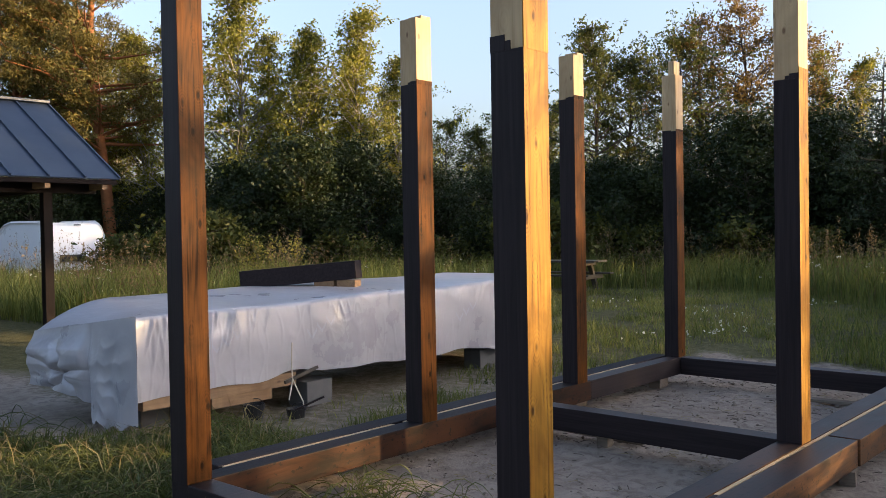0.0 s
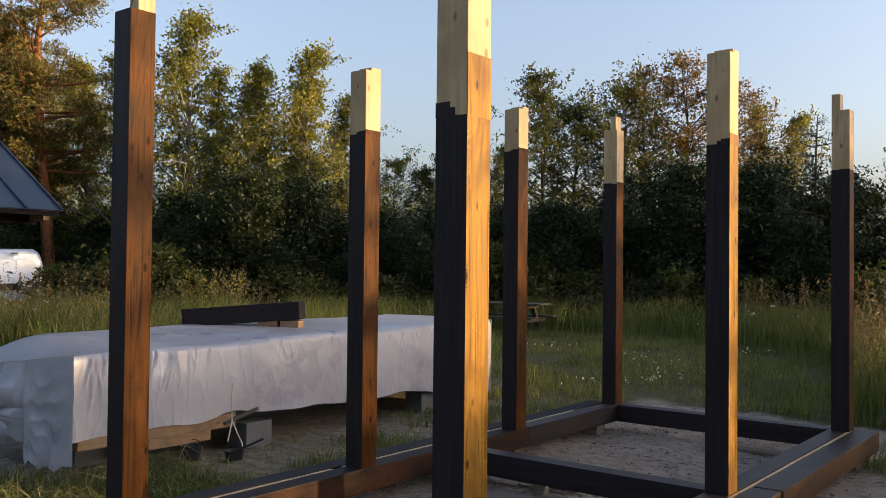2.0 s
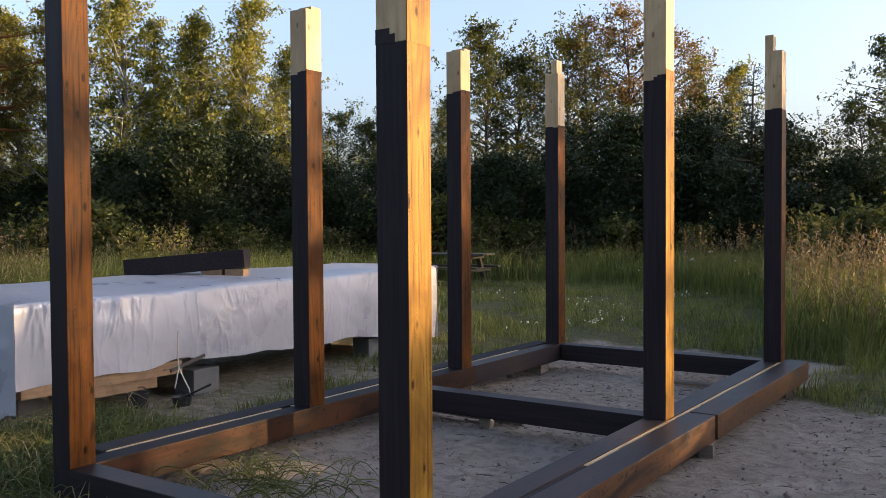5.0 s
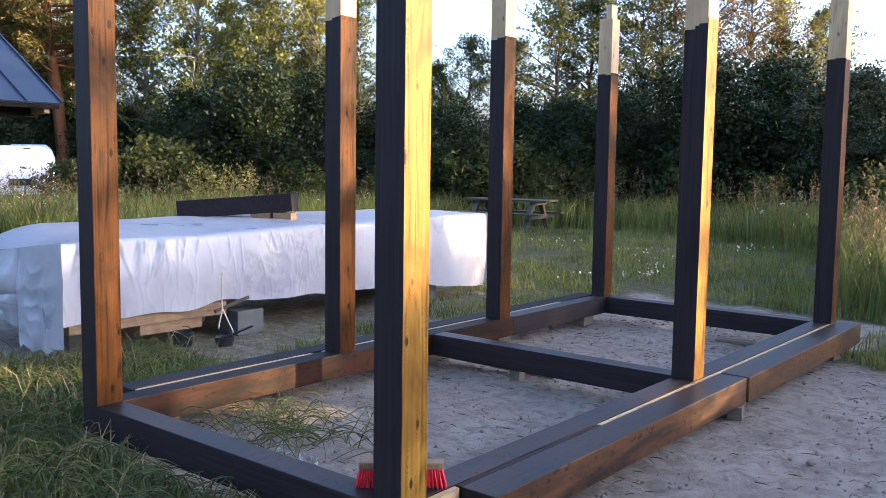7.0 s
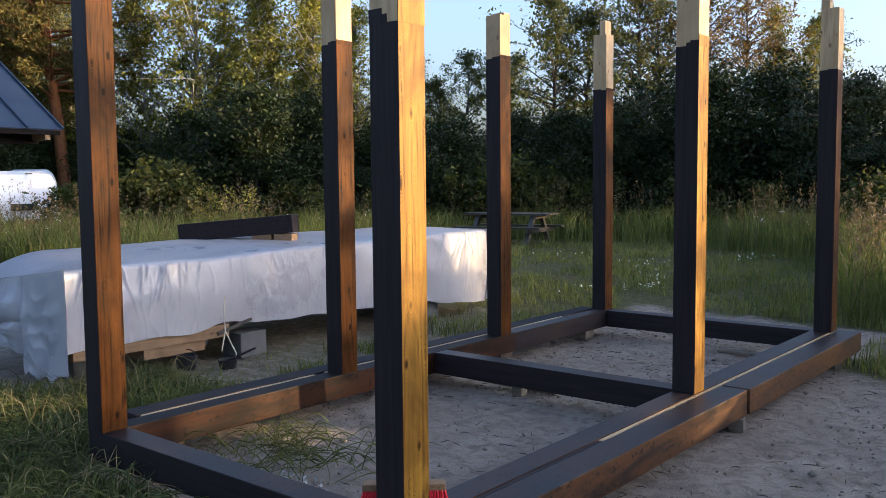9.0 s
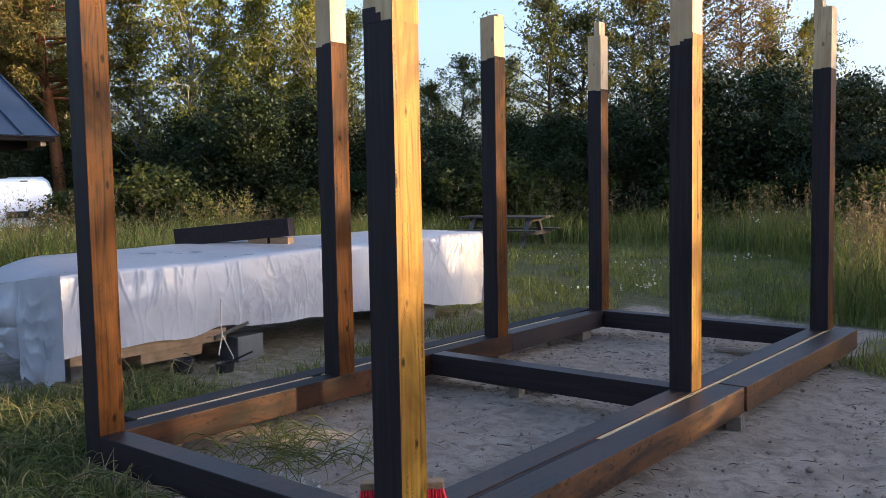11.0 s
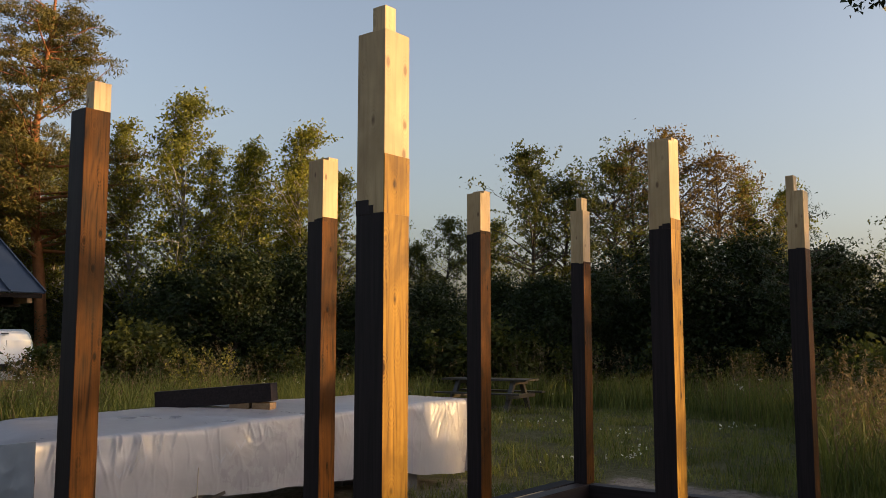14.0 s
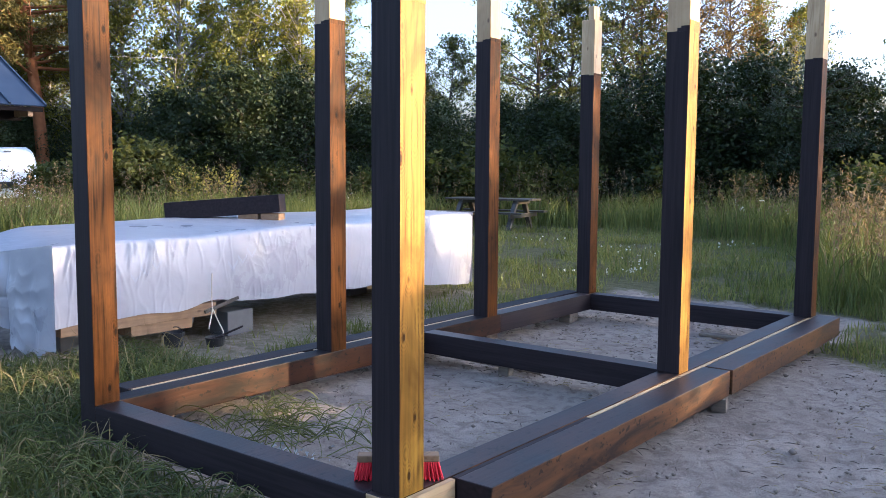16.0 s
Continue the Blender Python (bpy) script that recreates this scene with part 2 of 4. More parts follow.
def ground_material():
    m = Mat("sandy_ground", 0.95, 0.15)
    p = m.place(shift=False)
    n1, n2 = m.noise(p, 0.9, 6, 0.6), m.noise(p, 9.0, 7, 0.7, 0.6)
    n3 = m.noise(p, 60.0, 4, 0.7)
    sand = m.ramp(n1, (0.3, (0.25, 0.21, 0.17)), (0.7, (0.40, 0.345, 0.285)))
    sand = m.mix(m.ramp(n2, (0.46, 0.0), (0.62, 0.75)), sand, (0.17, 0.14, 0.115))
    n4 = m.noise(p, 2.6, 3, 0.5)
    sand = m.mix(m.ramp(n4, (0.5, 0.0), (0.62, 0.35)), sand, (0.22, 0.185, 0.15))
    sand = m.mix(m.ramp(n3, (0.6, 0.0), (0.75, 0.5)), sand, (0.09, 0.075, 0.06))
    soil = m.ramp(n2, (0.3, (0.045, 0.055, 0.018)), (0.7, (0.15, 0.135, 0.065)))
    a = m.t.nodes.new("ShaderNodeAttribute")
    a.attribute_name = "turf"
    edge = m.math('ADD', a.outputs["Fac"], m.math('MULTIPLY_ADD', n2, 0.7, -0.35))
    m.color(m.mix(m.ramp(edge, (0.35, 0.0), (0.65, 1.0)), sand, soil))
    m.bump(m.math('ADD', m.math('MULTIPLY', n2, 1.0), m.math('MULTIPLY', n3, 0.35)), 0.07, 1.0)
    return m.m


def tarp_material():
    m = Mat("white_plastic_sheet", 0.35, 0.5)
    p = m.place(shift=False)
    n = m.noise(p, 1.6, 5, 0.6)
    col = m.ramp(n, (0.3, (0.345, 0.34, 0.365)), (0.7, (0.425, 0.42, 0.445)))
    m.color(col)
    m.rough(n, 0.22, 0.36)
    # soft slack, and sharp small crumples in places
    h = m.math('MULTIPLY', m.noise(m.place((1.2, 1.6, 1.0), False), 1.0, 2.0), 1.2)
    crease = m.math('ABSOLUTE', m.math('ADD', m.noise(m.place((5.0, 5.0, 4.0), False), 1.0, 2.0, 0.5, 0.8), -0.5))
    where = m.ramp(m.noise(m.place((0.9, 0.9, 1.2), False), 1.0, 2.0), (0.45, 0.1), (0.62, 1.0))
    h = m.math('ADD', h, m.math('MULTIPLY', m.math('MULTIPLY', crease, where), -1.1))
    m.bump(h, 0.022, 0.6)
    tr = m.t.nodes.new("ShaderNodeBsdfTranslucent")
    m.link(col, tr.inputs[0])
    mx = m.t.nodes.new("ShaderNodeMixShader")
    mx.inputs[0].default_value = 0.12
    m.link(m.b.outputs[0], mx.inputs[1])
    m.link(tr.outputs[0], mx.inputs[2])
    m.link(mx.outputs[0], m.t.nodes["Material Output"].inputs[0])
    return m.m


GROUND, TARP = ground_material(), tarp_material()


# ---- building helpers ----
def finish(name, bm, mats, parent=None, label="", smooth=False):
    me = bpy.data.meshes.new(name)
    bmesh.ops.recalc_face_normals(bm, faces=bm.faces)
    bm.to_mesh(me)
    bm.free()
    for mt in (mats if isinstance(mats, (list, tuple)) else [mats]):
        me.materials.append(mt)
    if smooth:
        me.polygons.foreach_set("use_smooth", [True] * len(me.polygons))
    ob = new(name, me)
    if parent:
        ob.parent = parent
    return tagged(ob, label)


def part(name, bm, material, parent, label="", smooth=False):
    return finish(name, bm, material, parent, label, smooth)


def thing(name, label, category, group="", at=(0, 0, 0)):
    ob = new(name)
    ob.location = at
    ob.empty_display_size = 0.1
    return tagged(ob, label, category, group)


def box(x0, x1, y0, y1, z0, z1, bevel=0.004, bm=None, m=None):
    """A bevelled box; m turns it about before it joins bm."""
    b = bmesh.new()
    bmesh.ops.create_cube(b, size=1, matrix=Matrix.LocRotScale(((x0 + x1) / 2, (y0 + y1) / 2, (z0 + z1) / 2), None, (x1 - x0, y1 - y0, z1 - z0)))
    if bevel:
        bmesh.ops.bevel(b, geom=b.edges[:], offset=bevel, segments=2, affect='EDGES', profile=0.6)
    if m is not None:
        b.transform(m)
    if bm is None:
        return b
    me = bpy.data.meshes.new("tmp")
    b.to_mesh(me)
    b.free()
    bm.from_mesh(me)
    bpy.data.meshes.remove(me)
    return bm


def wavy(bm, amount, freq, seed=0):
    """Takes the machine straightness out of a mesh."""
    for v in bm.verts:
        v.co += amount * noise.noise_vector(v.co * freq + Vector((seed, 3 * seed, 0)))
    return bm


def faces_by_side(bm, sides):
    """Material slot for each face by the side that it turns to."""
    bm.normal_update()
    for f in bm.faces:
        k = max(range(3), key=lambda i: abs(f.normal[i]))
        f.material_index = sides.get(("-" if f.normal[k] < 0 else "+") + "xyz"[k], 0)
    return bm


def mesh_from(name, verts, faces_n, mats, idx=None, smooth=False):
    """A mesh from arrays: verts (n, 3), all faces with the same number of corners."""
    verts = np.asarray(verts, np.float32)
    faces = np.asarray(faces_n, np.int32)
    me = bpy.data.meshes.new(name)
    k = faces.shape[1]
    me.vertices.add(len(verts))
    me.vertices.foreach_set("co", verts.ravel())
    me.loops.add(faces.size)
    me.loops.foreach_set("vertex_index", faces.ravel())
    me.polygons.add(len(faces))
    me.polygons.foreach_set("loop_start", np.arange(0, faces.size, k, dtype=np.int32))
    for mt in (mats if isinstance(mats, (list, tuple)) else [mats]):
        me.materials.append(mt)
    if idx is not None:
        me.polygons.foreach_set("material_index", np.asarray(idx, np.int32))
    if smooth:
        me.polygons.foreach_set("use_smooth", np.ones(len(faces), bool))
    me.update(calc_edges=True)
    return me


def unit(v):
    return v / np.maximum(np.linalg.norm(v, axis=-1, keepdims=True), 1e-9)


def tubes(paths, sides=5):
    """Tapered tubes: paths of (points (k, 3), radii (k,)). Returns verts, quads."""
    V, F, base = [], [], 0
    ang = np.linspace(0, 2 * np.pi, sides, endpoint=False)
    for pts, rad in paths:
        pts = np.asarray(pts, float)
        d = unit(np.gradient(pts, axis=0))
        ref = np.where(np.abs(d[:, 2:3]) > 0.9, [[1.0, 0, 0]], [[0, 0, 1.0]])
        a = unit(np.cross(d, ref))
        b = np.cross(d, a)
        ring = pts[:, None] + np.asarray(rad)[:, None, None] * (a[:, None] * np.cos(ang)[None, :, None] + b[:, None] * np.sin(ang)[None, :, None])
        V.append(ring.reshape(-1, 3))
        k = len(pts)
        i, j = np.meshgrid(np.arange(k - 1), np.arange(sides), indexing="ij")
        q = np.stack([i * sides + j, i * sides + (j + 1) % sides, (i + 1) * sides + (j + 1) % sides, (i + 1) * sides + j], -1).reshape(-1, 4)
        F.append(q + base)
        base += k * sides
    return np.concatenate(V), np.concatenate(F)


def leaves(rng, centres, size, long=1.5, droop=0.3):
    """A small pointed leaf for every centre, turned at random."""
    n = len(centres)
    a = rng.normal(size=(n, 3))
    a[:, 2] -= droop
    a = unit(a)
    b = unit(np.cross(a, rng.normal(size=(n, 3))))
    s = size * rng.uniform(0.6, 1.35, (n, 1))
    c = np.asarray(centres)
    v = np.stack([c - a * s * long * 0.5 - b * s * 0.4, c - a * s * long * 0.3 + b * s * 0.55, c + a * s * long * 0.6], 1).reshape(-1, 3)
    return v, np.arange(3 * n).reshape(-1, 3)


# ---- ground ----
def sand_mask(x, y):
    """How much turf grows at a place: 0 bare sand, 1 turf."""
    def soft(v, w=0.5):
        return np.clip(0.5 + v / (2 * w), 0, 1)
    wx = np.array([noise.noise(Vector((a * 0.7, b * 0.7, 3))) + 0.5 * noise.noise(Vector((a * 2.1, b * 2.1, 5))) if abs(a) < 40 and abs(b) < 40 else 0.0 for a, b in zip(x, y)])
    x, y = x + 0.55 * wx, y - 0.5 * wx
    inside = soft(np.minimum(np.minimum(x + 2.6, 4.6 - x), np.minimum(y + 9.0, 4.8 - y)), 0.5)
    near_left = soft(np.maximum(np.minimum(-0.7 - x, -2.7 - y), np.minimum(-2.45 - x, -1.5 - y)), 0.3)
    lane = soft(np.minimum(np.minimum(x + 9.0, -2.2 - x), np.minimum(y + 1.6, 3.8 - y)), 0.6) * 0.5
    lane2 = soft(np.minimum(np.minimum(x + 30.0, -4.0 - x), np.minimum(y + 2.6, -0.9 - y)), 0.6) * 0.8
    corner = soft(np.minimum(x - 0.45, y - 2.3), 0.4)
    bare = np.maximum.reduce([inside * (1 - near_left), lane, lane2]) * (1 - corner)
    return 1 - bare


def axis_steps(lo, hi, fine, far):
    mid = np.arange(lo, hi, fine)
    out = np.geomspace(fine, far, 46).cumsum()
    return np.concatenate([(lo - out)[::-1], mid, hi + out])


gx, gy = axis_steps(-4.2, 3.2, 0.04, 110), axis_steps(-3.9, 3.8, 0.04, 110)
GX, GY = np.meshgrid(gx, gy, indexing="ij")
gz = np.array([0.014 * noise.fractal(Vector((x * 1.3, y * 1.3, 0)), 1.0, 2.0, 3) + 0.02 * noise.noise(Vector((x * 5, y * 5, 4))) + 0.008 * noise.noise(Vector((x * 17, y * 17, 8))) if abs(x) < 30 and abs(y) < 30 else 0.0 for x, y in zip(GX.ravel(), GY.ravel())])
nx, ny = len(gx), len(gy)
i, j = np.meshgrid(np.arange(nx - 1), np.arange(ny - 1), indexing="ij")
quads = np.stack([i * ny + j, (i + 1) * ny + j, (i + 1) * ny + j + 1, i * ny + j + 1], -1).reshape(-1, 4)
me = mesh_from("ground", np.stack([GX.ravel(), GY.ravel(), gz - 0.01], -1), quads, GROUND, smooth=True)
me.attributes.new("turf", 'FLOAT', 'POINT').data.foreach_set("value", sand_mask(GX.ravel(), GY.ravel()).astype(np.float32))
tagged(new("ground", me), "pale trampled sand with patches of green turf", "ground", kind="structure")

# ---- timber base frame ----
S, TOP, LOW = 0.15, 0.25, 0.085
LX, RX = -2.16, 0.0           # low x edges of the long sills
YN, YF = -2.735, 2.785        # low y edges of the short sills


def beam(name, label, x0, x1, y0, y1, axis, sides, mats, z0=LOW, z1=TOP, group="sill beams"):
    bm = box(x0, x1, y0, y1, z0, z1, 0.006)
    faces_by_side(bm, sides)
    ob = finish(name, bm, mats)
    tagged(ob, label, "beam", group)
    return ob


K, B = BLACK, BROWN
# +x sides turn to the sun: brown stain with sun warmth in the colour
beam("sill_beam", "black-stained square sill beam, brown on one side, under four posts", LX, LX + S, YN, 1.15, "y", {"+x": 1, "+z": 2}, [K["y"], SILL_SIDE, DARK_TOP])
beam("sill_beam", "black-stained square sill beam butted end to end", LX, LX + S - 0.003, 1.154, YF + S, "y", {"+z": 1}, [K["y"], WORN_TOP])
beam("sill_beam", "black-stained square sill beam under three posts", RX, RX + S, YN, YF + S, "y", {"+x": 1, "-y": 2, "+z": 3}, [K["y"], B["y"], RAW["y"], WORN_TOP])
beam("sill_beam", "black-stained short sill beam at the frame's end", LX + S + 0.002, RX - 0.002, YN - 0.002, YN + S, "x", {"+z": 1}, [K["x"], WORN_TOP])
beam("sill_beam", "black-stained short sill beam at the far end", LX + S + 0.002, RX - 0.002, YF, YF + S, "x", {"+z": 1}, [K["x"], WORN_TOP])
beam("cross_beam", "black-stained beam across the middle of the frame", LX + S + 0.002, RX - 0.002, 0.05, 0.20, "x", {"+z": 1}, [K["x"], WORN_TOP])
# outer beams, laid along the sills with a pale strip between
# the flecks of sun on the +x sides are in the colour
beam("outer_beam", "black and brown stained beam with a worn sunlit side", RX + 0.185, RX + 0.365, -2.37, 0.32, "y", {"+x": 1, "+z": 2}, [K["y"], DAPPLED_SIDE, WORN_TOP], group="outer beams")
beam("outer_beam", "black and brown stained beam with a weathered end", RX + 0.185, RX + 0.372, 0.345, 2.97, "y", {"+x": 1, "-y": 1, "+z": 2}, [K["y"], DAPPLED_SIDE, WORN_TOP], group="outer beams")
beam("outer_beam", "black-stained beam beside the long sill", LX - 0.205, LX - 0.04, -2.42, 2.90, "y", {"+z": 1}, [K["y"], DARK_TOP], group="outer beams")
for x0, x1, y0, y1 in ((RX + S + 0.003, RX + 0.182, -2.70, -2.375), (RX + S + 0.003, RX + 0.176, -1.2, 2.83), (RX + S + 0.003, RX + 0.182, -2.36, -1.205), (LX - 0.037, LX - 0.003, -2.40, -1.05), (LX - 0.037, LX - 0.003, -0.95, 2.2)):
    ob = finish("filler_strip", wavy(box(x0, x1, y0, y1, 0.12, 0.247, 0.003), 0.001, 3), RAW["y"] if y0 != -2.36 or x0 < 0 else BLACK["y"])
    tagged(ob, "pale unpainted wood strip between two beams" if y0 != -2.36 or x0 < 0 else "black-stained filler strip between two beams", "wood strip", "filler strips")


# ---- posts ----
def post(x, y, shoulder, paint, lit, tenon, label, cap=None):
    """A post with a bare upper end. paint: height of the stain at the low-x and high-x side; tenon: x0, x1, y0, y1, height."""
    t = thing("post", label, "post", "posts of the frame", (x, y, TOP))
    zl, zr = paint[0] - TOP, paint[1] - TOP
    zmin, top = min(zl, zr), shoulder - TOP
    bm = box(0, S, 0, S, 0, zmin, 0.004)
    # faces turned to the sun get the warm lit colour, the others black
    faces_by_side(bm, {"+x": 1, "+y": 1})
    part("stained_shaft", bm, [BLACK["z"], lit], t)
    if cap is None and zmin < top - 0.02:
        bm = box(0.001, S - 0.001, 0.001, S - 0.001, zmin - 0.002, top, 0.004)
        part("bare_end", bm, RAW["z"], t, "unpainted pale pine end")
        # ragged edge of the stain: tongues of brushed paint above the straight line
        bm = bmesh.new()
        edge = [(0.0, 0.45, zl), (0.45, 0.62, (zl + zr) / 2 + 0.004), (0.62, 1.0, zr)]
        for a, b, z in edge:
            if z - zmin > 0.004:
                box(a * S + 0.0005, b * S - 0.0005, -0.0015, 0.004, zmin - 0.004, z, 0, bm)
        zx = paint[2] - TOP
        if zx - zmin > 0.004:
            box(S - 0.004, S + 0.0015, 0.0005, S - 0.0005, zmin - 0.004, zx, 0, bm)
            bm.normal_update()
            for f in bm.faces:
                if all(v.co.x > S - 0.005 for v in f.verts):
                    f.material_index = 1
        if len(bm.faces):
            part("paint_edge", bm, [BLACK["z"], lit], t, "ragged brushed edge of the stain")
        else:
            bm.free()
    if tenon:
        a, b, c, d, h = tenon
        part("tenon", box(a * S + 0.001, b * S - 0.001, c * S + 0.001, d * S - 0.001, top - 0.003, top + h, 0.004), RAW["z"], t, "pale sawn tenon")
    return t


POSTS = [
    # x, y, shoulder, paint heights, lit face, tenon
    (-2.150, -2.742, 2.955, (2.955, 2.955, 2.955), BROWN["z"], (0.45, 1.0, 0.3, 1.0, 0.16), "tall post, black in front, brown on the sunward faces, with a bare tenon"),
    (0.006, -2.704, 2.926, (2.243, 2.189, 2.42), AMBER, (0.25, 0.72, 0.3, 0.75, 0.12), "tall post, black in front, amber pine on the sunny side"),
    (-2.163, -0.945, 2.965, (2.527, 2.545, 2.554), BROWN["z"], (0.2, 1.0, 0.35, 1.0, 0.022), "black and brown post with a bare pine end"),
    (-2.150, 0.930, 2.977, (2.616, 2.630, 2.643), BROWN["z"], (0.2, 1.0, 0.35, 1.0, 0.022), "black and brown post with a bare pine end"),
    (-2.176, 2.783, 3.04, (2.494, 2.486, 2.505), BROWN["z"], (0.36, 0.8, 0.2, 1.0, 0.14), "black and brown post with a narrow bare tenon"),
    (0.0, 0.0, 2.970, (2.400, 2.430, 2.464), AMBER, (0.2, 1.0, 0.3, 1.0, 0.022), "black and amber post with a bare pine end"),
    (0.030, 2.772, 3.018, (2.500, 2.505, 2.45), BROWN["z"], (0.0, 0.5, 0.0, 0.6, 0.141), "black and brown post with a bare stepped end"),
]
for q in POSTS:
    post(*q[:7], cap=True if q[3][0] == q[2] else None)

# ---- covered lumber pile ----
PX0, PX1, PY0, PY1 = -5.75, -4.05, -1.88, 3.45


def hem(y):
    """Height of the sheet's lower edge on the long side."""
    base = 0.31 - 0.02 * (y + 1.9) / 2
    return base + 0.012 * math.sin(y * 4.1) + 0.006 * math.sin(y * 11 + 1) + 0.07 * math.exp(-((y + 0.35) / 0.25) ** 2) - 0.16 * max(0, (y - 2.0) / 1.4)


def fold(x, y, z, f=2.2):
    p = Vector((x * f, y * f, z * f))
    a = abs(noise.noise(p + Vector((0.5, 0, z * 0.8))))
    b = abs(noise.noise(p * 2.3 + Vector((9, 4, 1))))
    c = abs(noise.noise(Vector((y * 9, z * 3, x * 5)) + Vector((2, 7, 1))))
    return (0.4 - a) * 0.018 + (0.4 - b) * 0.007 + max(0, 0.12 - c) * 0.03


def cover():
    """One sheet draped over the pile: along y, and from the front hem over the top to the back hem."""
    nu, nv = 640, 84
    rr = random.Random(9)
    ridges = [(rr.uniform(-1.75, -0.5), rr.uniform(-0.35, 0.35), rr.uniform(0.08, 0.5), rr.uniform(0.006, 0.016)) for _ in range(26)]
    ridges += [(rr.uniform(2.2, 3.4), rr.uniform(-0.9, 0.9), rr.uniform(0.15, 0.6), rr.uniform(0.006, 0.016)) for _ in range(20)]
    ridges += [(rr.uniform(-0.5, 2.2), rr.uniform(-0.5, 0.5), rr.uniform(0.06, 0.3), rr.uniform(0.003, 0.009)) for _ in range(16)]
    bm = bmesh.new()
    grid = []
    for iu in range(nu + 1):
        y = PY0 + (PY1 - PY0) * iu / nu
        s = min(1, max(0, (y + 1.9) / 0.75))
        ztop_f = 0.925 + 0.012 * (y + 1.9) + 0.01 * math.sin(3 * y)
        ztop_b = 0.985 + 0.012 * math.sin(1.7 * y) - 0.28 * (1 - s) ** 2
        row = []
        for iv in range(nv + 1):
            v = iv / nv
            if v < 0.34:
                k = v / 0.34
                z = hem(y) + (ztop_f - hem(y)) * k
                x = PX1 + 0.02 * math.sin(math.pi * k) + 0.02 * (1 - k) ** 2 * math.sin(5 * y)
                n = (1, 0, 0)
                d = ztop_f - z
                for ry, sl, ln, am in ridges:
                    if abs(y - ry - sl * d) < 0.07 and d < ln * 1.4:
                        x += am * 1.5 * math.exp(-((y - ry - sl * d) / 0.012) ** 2) * max(0, 1 - (d / ln) ** 2) * min(1, 0.3 + d * 12)
            elif v < 0.68:
                k = (v - 0.34) / 0.34
                x = PX1 + (PX0 - PX1) * k
                z = ztop_f + (ztop_b - ztop_f) * k + 0.01 * math.sin(math.pi * k) * (0.6 + 0.4 * math.sin(2.3 * y))
                n = (0, 0, 1)
            else:
                k = (v - 0.68) / 0.32
                x = PX0 - 0.08 * k
                z = ztop_b + (0.3 - ztop_b) * k
                n = (-1, 0, 0)
            e = min(abs(v - 0.34), abs(v - 0.68)) / 0.03
            f = fold(x, y, z) * min(1, 0.25 + e) * (0.55 if n[2] else 1.0)
            row.append(bm.verts.new((x + n[0] * f, y, z + n[2] * f)))
        grid.append(row)
    for a, b in zip(grid, grid[1:]):
        for k in range(nv):
            bm.faces.new((a[k], b[k], b[k + 1], a[k + 1]))
    return bm


def end_drape(y, out, seed, low, crumple):
    """The sheet hanging over an end of the pile: a long ragged flap at the front corner, then a tuck from which folds fan out. out: -1 or 1, the way it faces."""
    nu, nv = 190, 80
    bm = bmesh.new()
    grid = []
    for iu in range(nu + 1):
        k = -0.015 + 1.015 * iu / nu
        x = PX1 + (PX0 - PX1) * k
        s = min(1, max(0, (y + 1.9) / 0.75))
        ztf = 0.925 + 0.012 * (y + 1.9) + 0.01 * math.sin(3 * y)
        ztb = 0.985 + 0.012 * math.sin(1.7 * y) - 0.28 * (1 - s) ** 2
        zt = ztf + (ztb - ztf) * max(0, k) + 0.012
        flap = 1 / (1 + math.exp((k - 0.37) / 0.02)) if out < 0 else 0
        ragged = 0.04 * noise.noise(Vector((x * 12, seed, 0))) + 0.03 * noise.noise(Vector((x * 37, seed, 2)))
        flap *= 0.55 + 0.45 * min(1, max(0, k + 0.015) / 0.12)
        zb = (1 - flap) * (low + 0.05 * k + 0.012 * math.sin(9 * k + seed)) + flap * (0.07 + ragged)
        zb = max(0.012, zb)
        row = []
        for iv in range(nv + 1):
            v = iv / nv
            z = zt + (zb - zt) * v
            drop = min(1, 3 * v)
            # folds that fan out from the tuck
            dk, dv = (k - 0.66) * 1.9, v - 0.72
            r, ang = math.hypot(dk, dv), math.atan2(dv, dk)
            star = abs(math.sin(2.6 * ang + 0.7 * seed + 1.4 * noise.noise(Vector((3 * k, 3 * v, seed))))) ** 0.7
            push = crumple * drop * (1 - flap) * (1.5 * star * math.exp(-r / 0.5) - 1.6 * math.exp(-(r / 0.12) ** 2) + 0.9 * math.sin(math.pi * min(1, 1.2 * v)))
            # soft upright ripples in the flap, and the valley beside it
            push += crumple * drop * flap * (0.35 + 0.45 * v * math.sin(26 * k + 2 * noise.noise(Vector((k * 5, v * 3, 2)))))
            push -= crumple * drop * 0.8 * math.exp(-((k - 0.40) / 0.025) ** 2) * (out < 0)
            push += crumple * drop * 0.35 * (0.4 - abs(noise.noise(Vector((7 * k + seed, 5 * v, 1.0)))))
            push *= min(1.0, max(0, k) * 9)
            row.append(bm.verts.new((x - 0.06 * k * v, y + out * (0.006 + max(-0.03, push)), z)))
        grid.append(row)
    for a, b in zip(grid, grid[1:]):
        for k in range(nv):
            bm.faces.new((a[k], b[k], b[k + 1], a[k + 1]))
    return bm


pile_cover = thing("tarpaulin", "white plastic sheet draped in creases over a lumber pile", "tarpaulin")
sheet = cover()
hull = BVHTree.FromBMesh(sheet)
part("main_sheet", sheet, TARP, pile_cover, "", True)
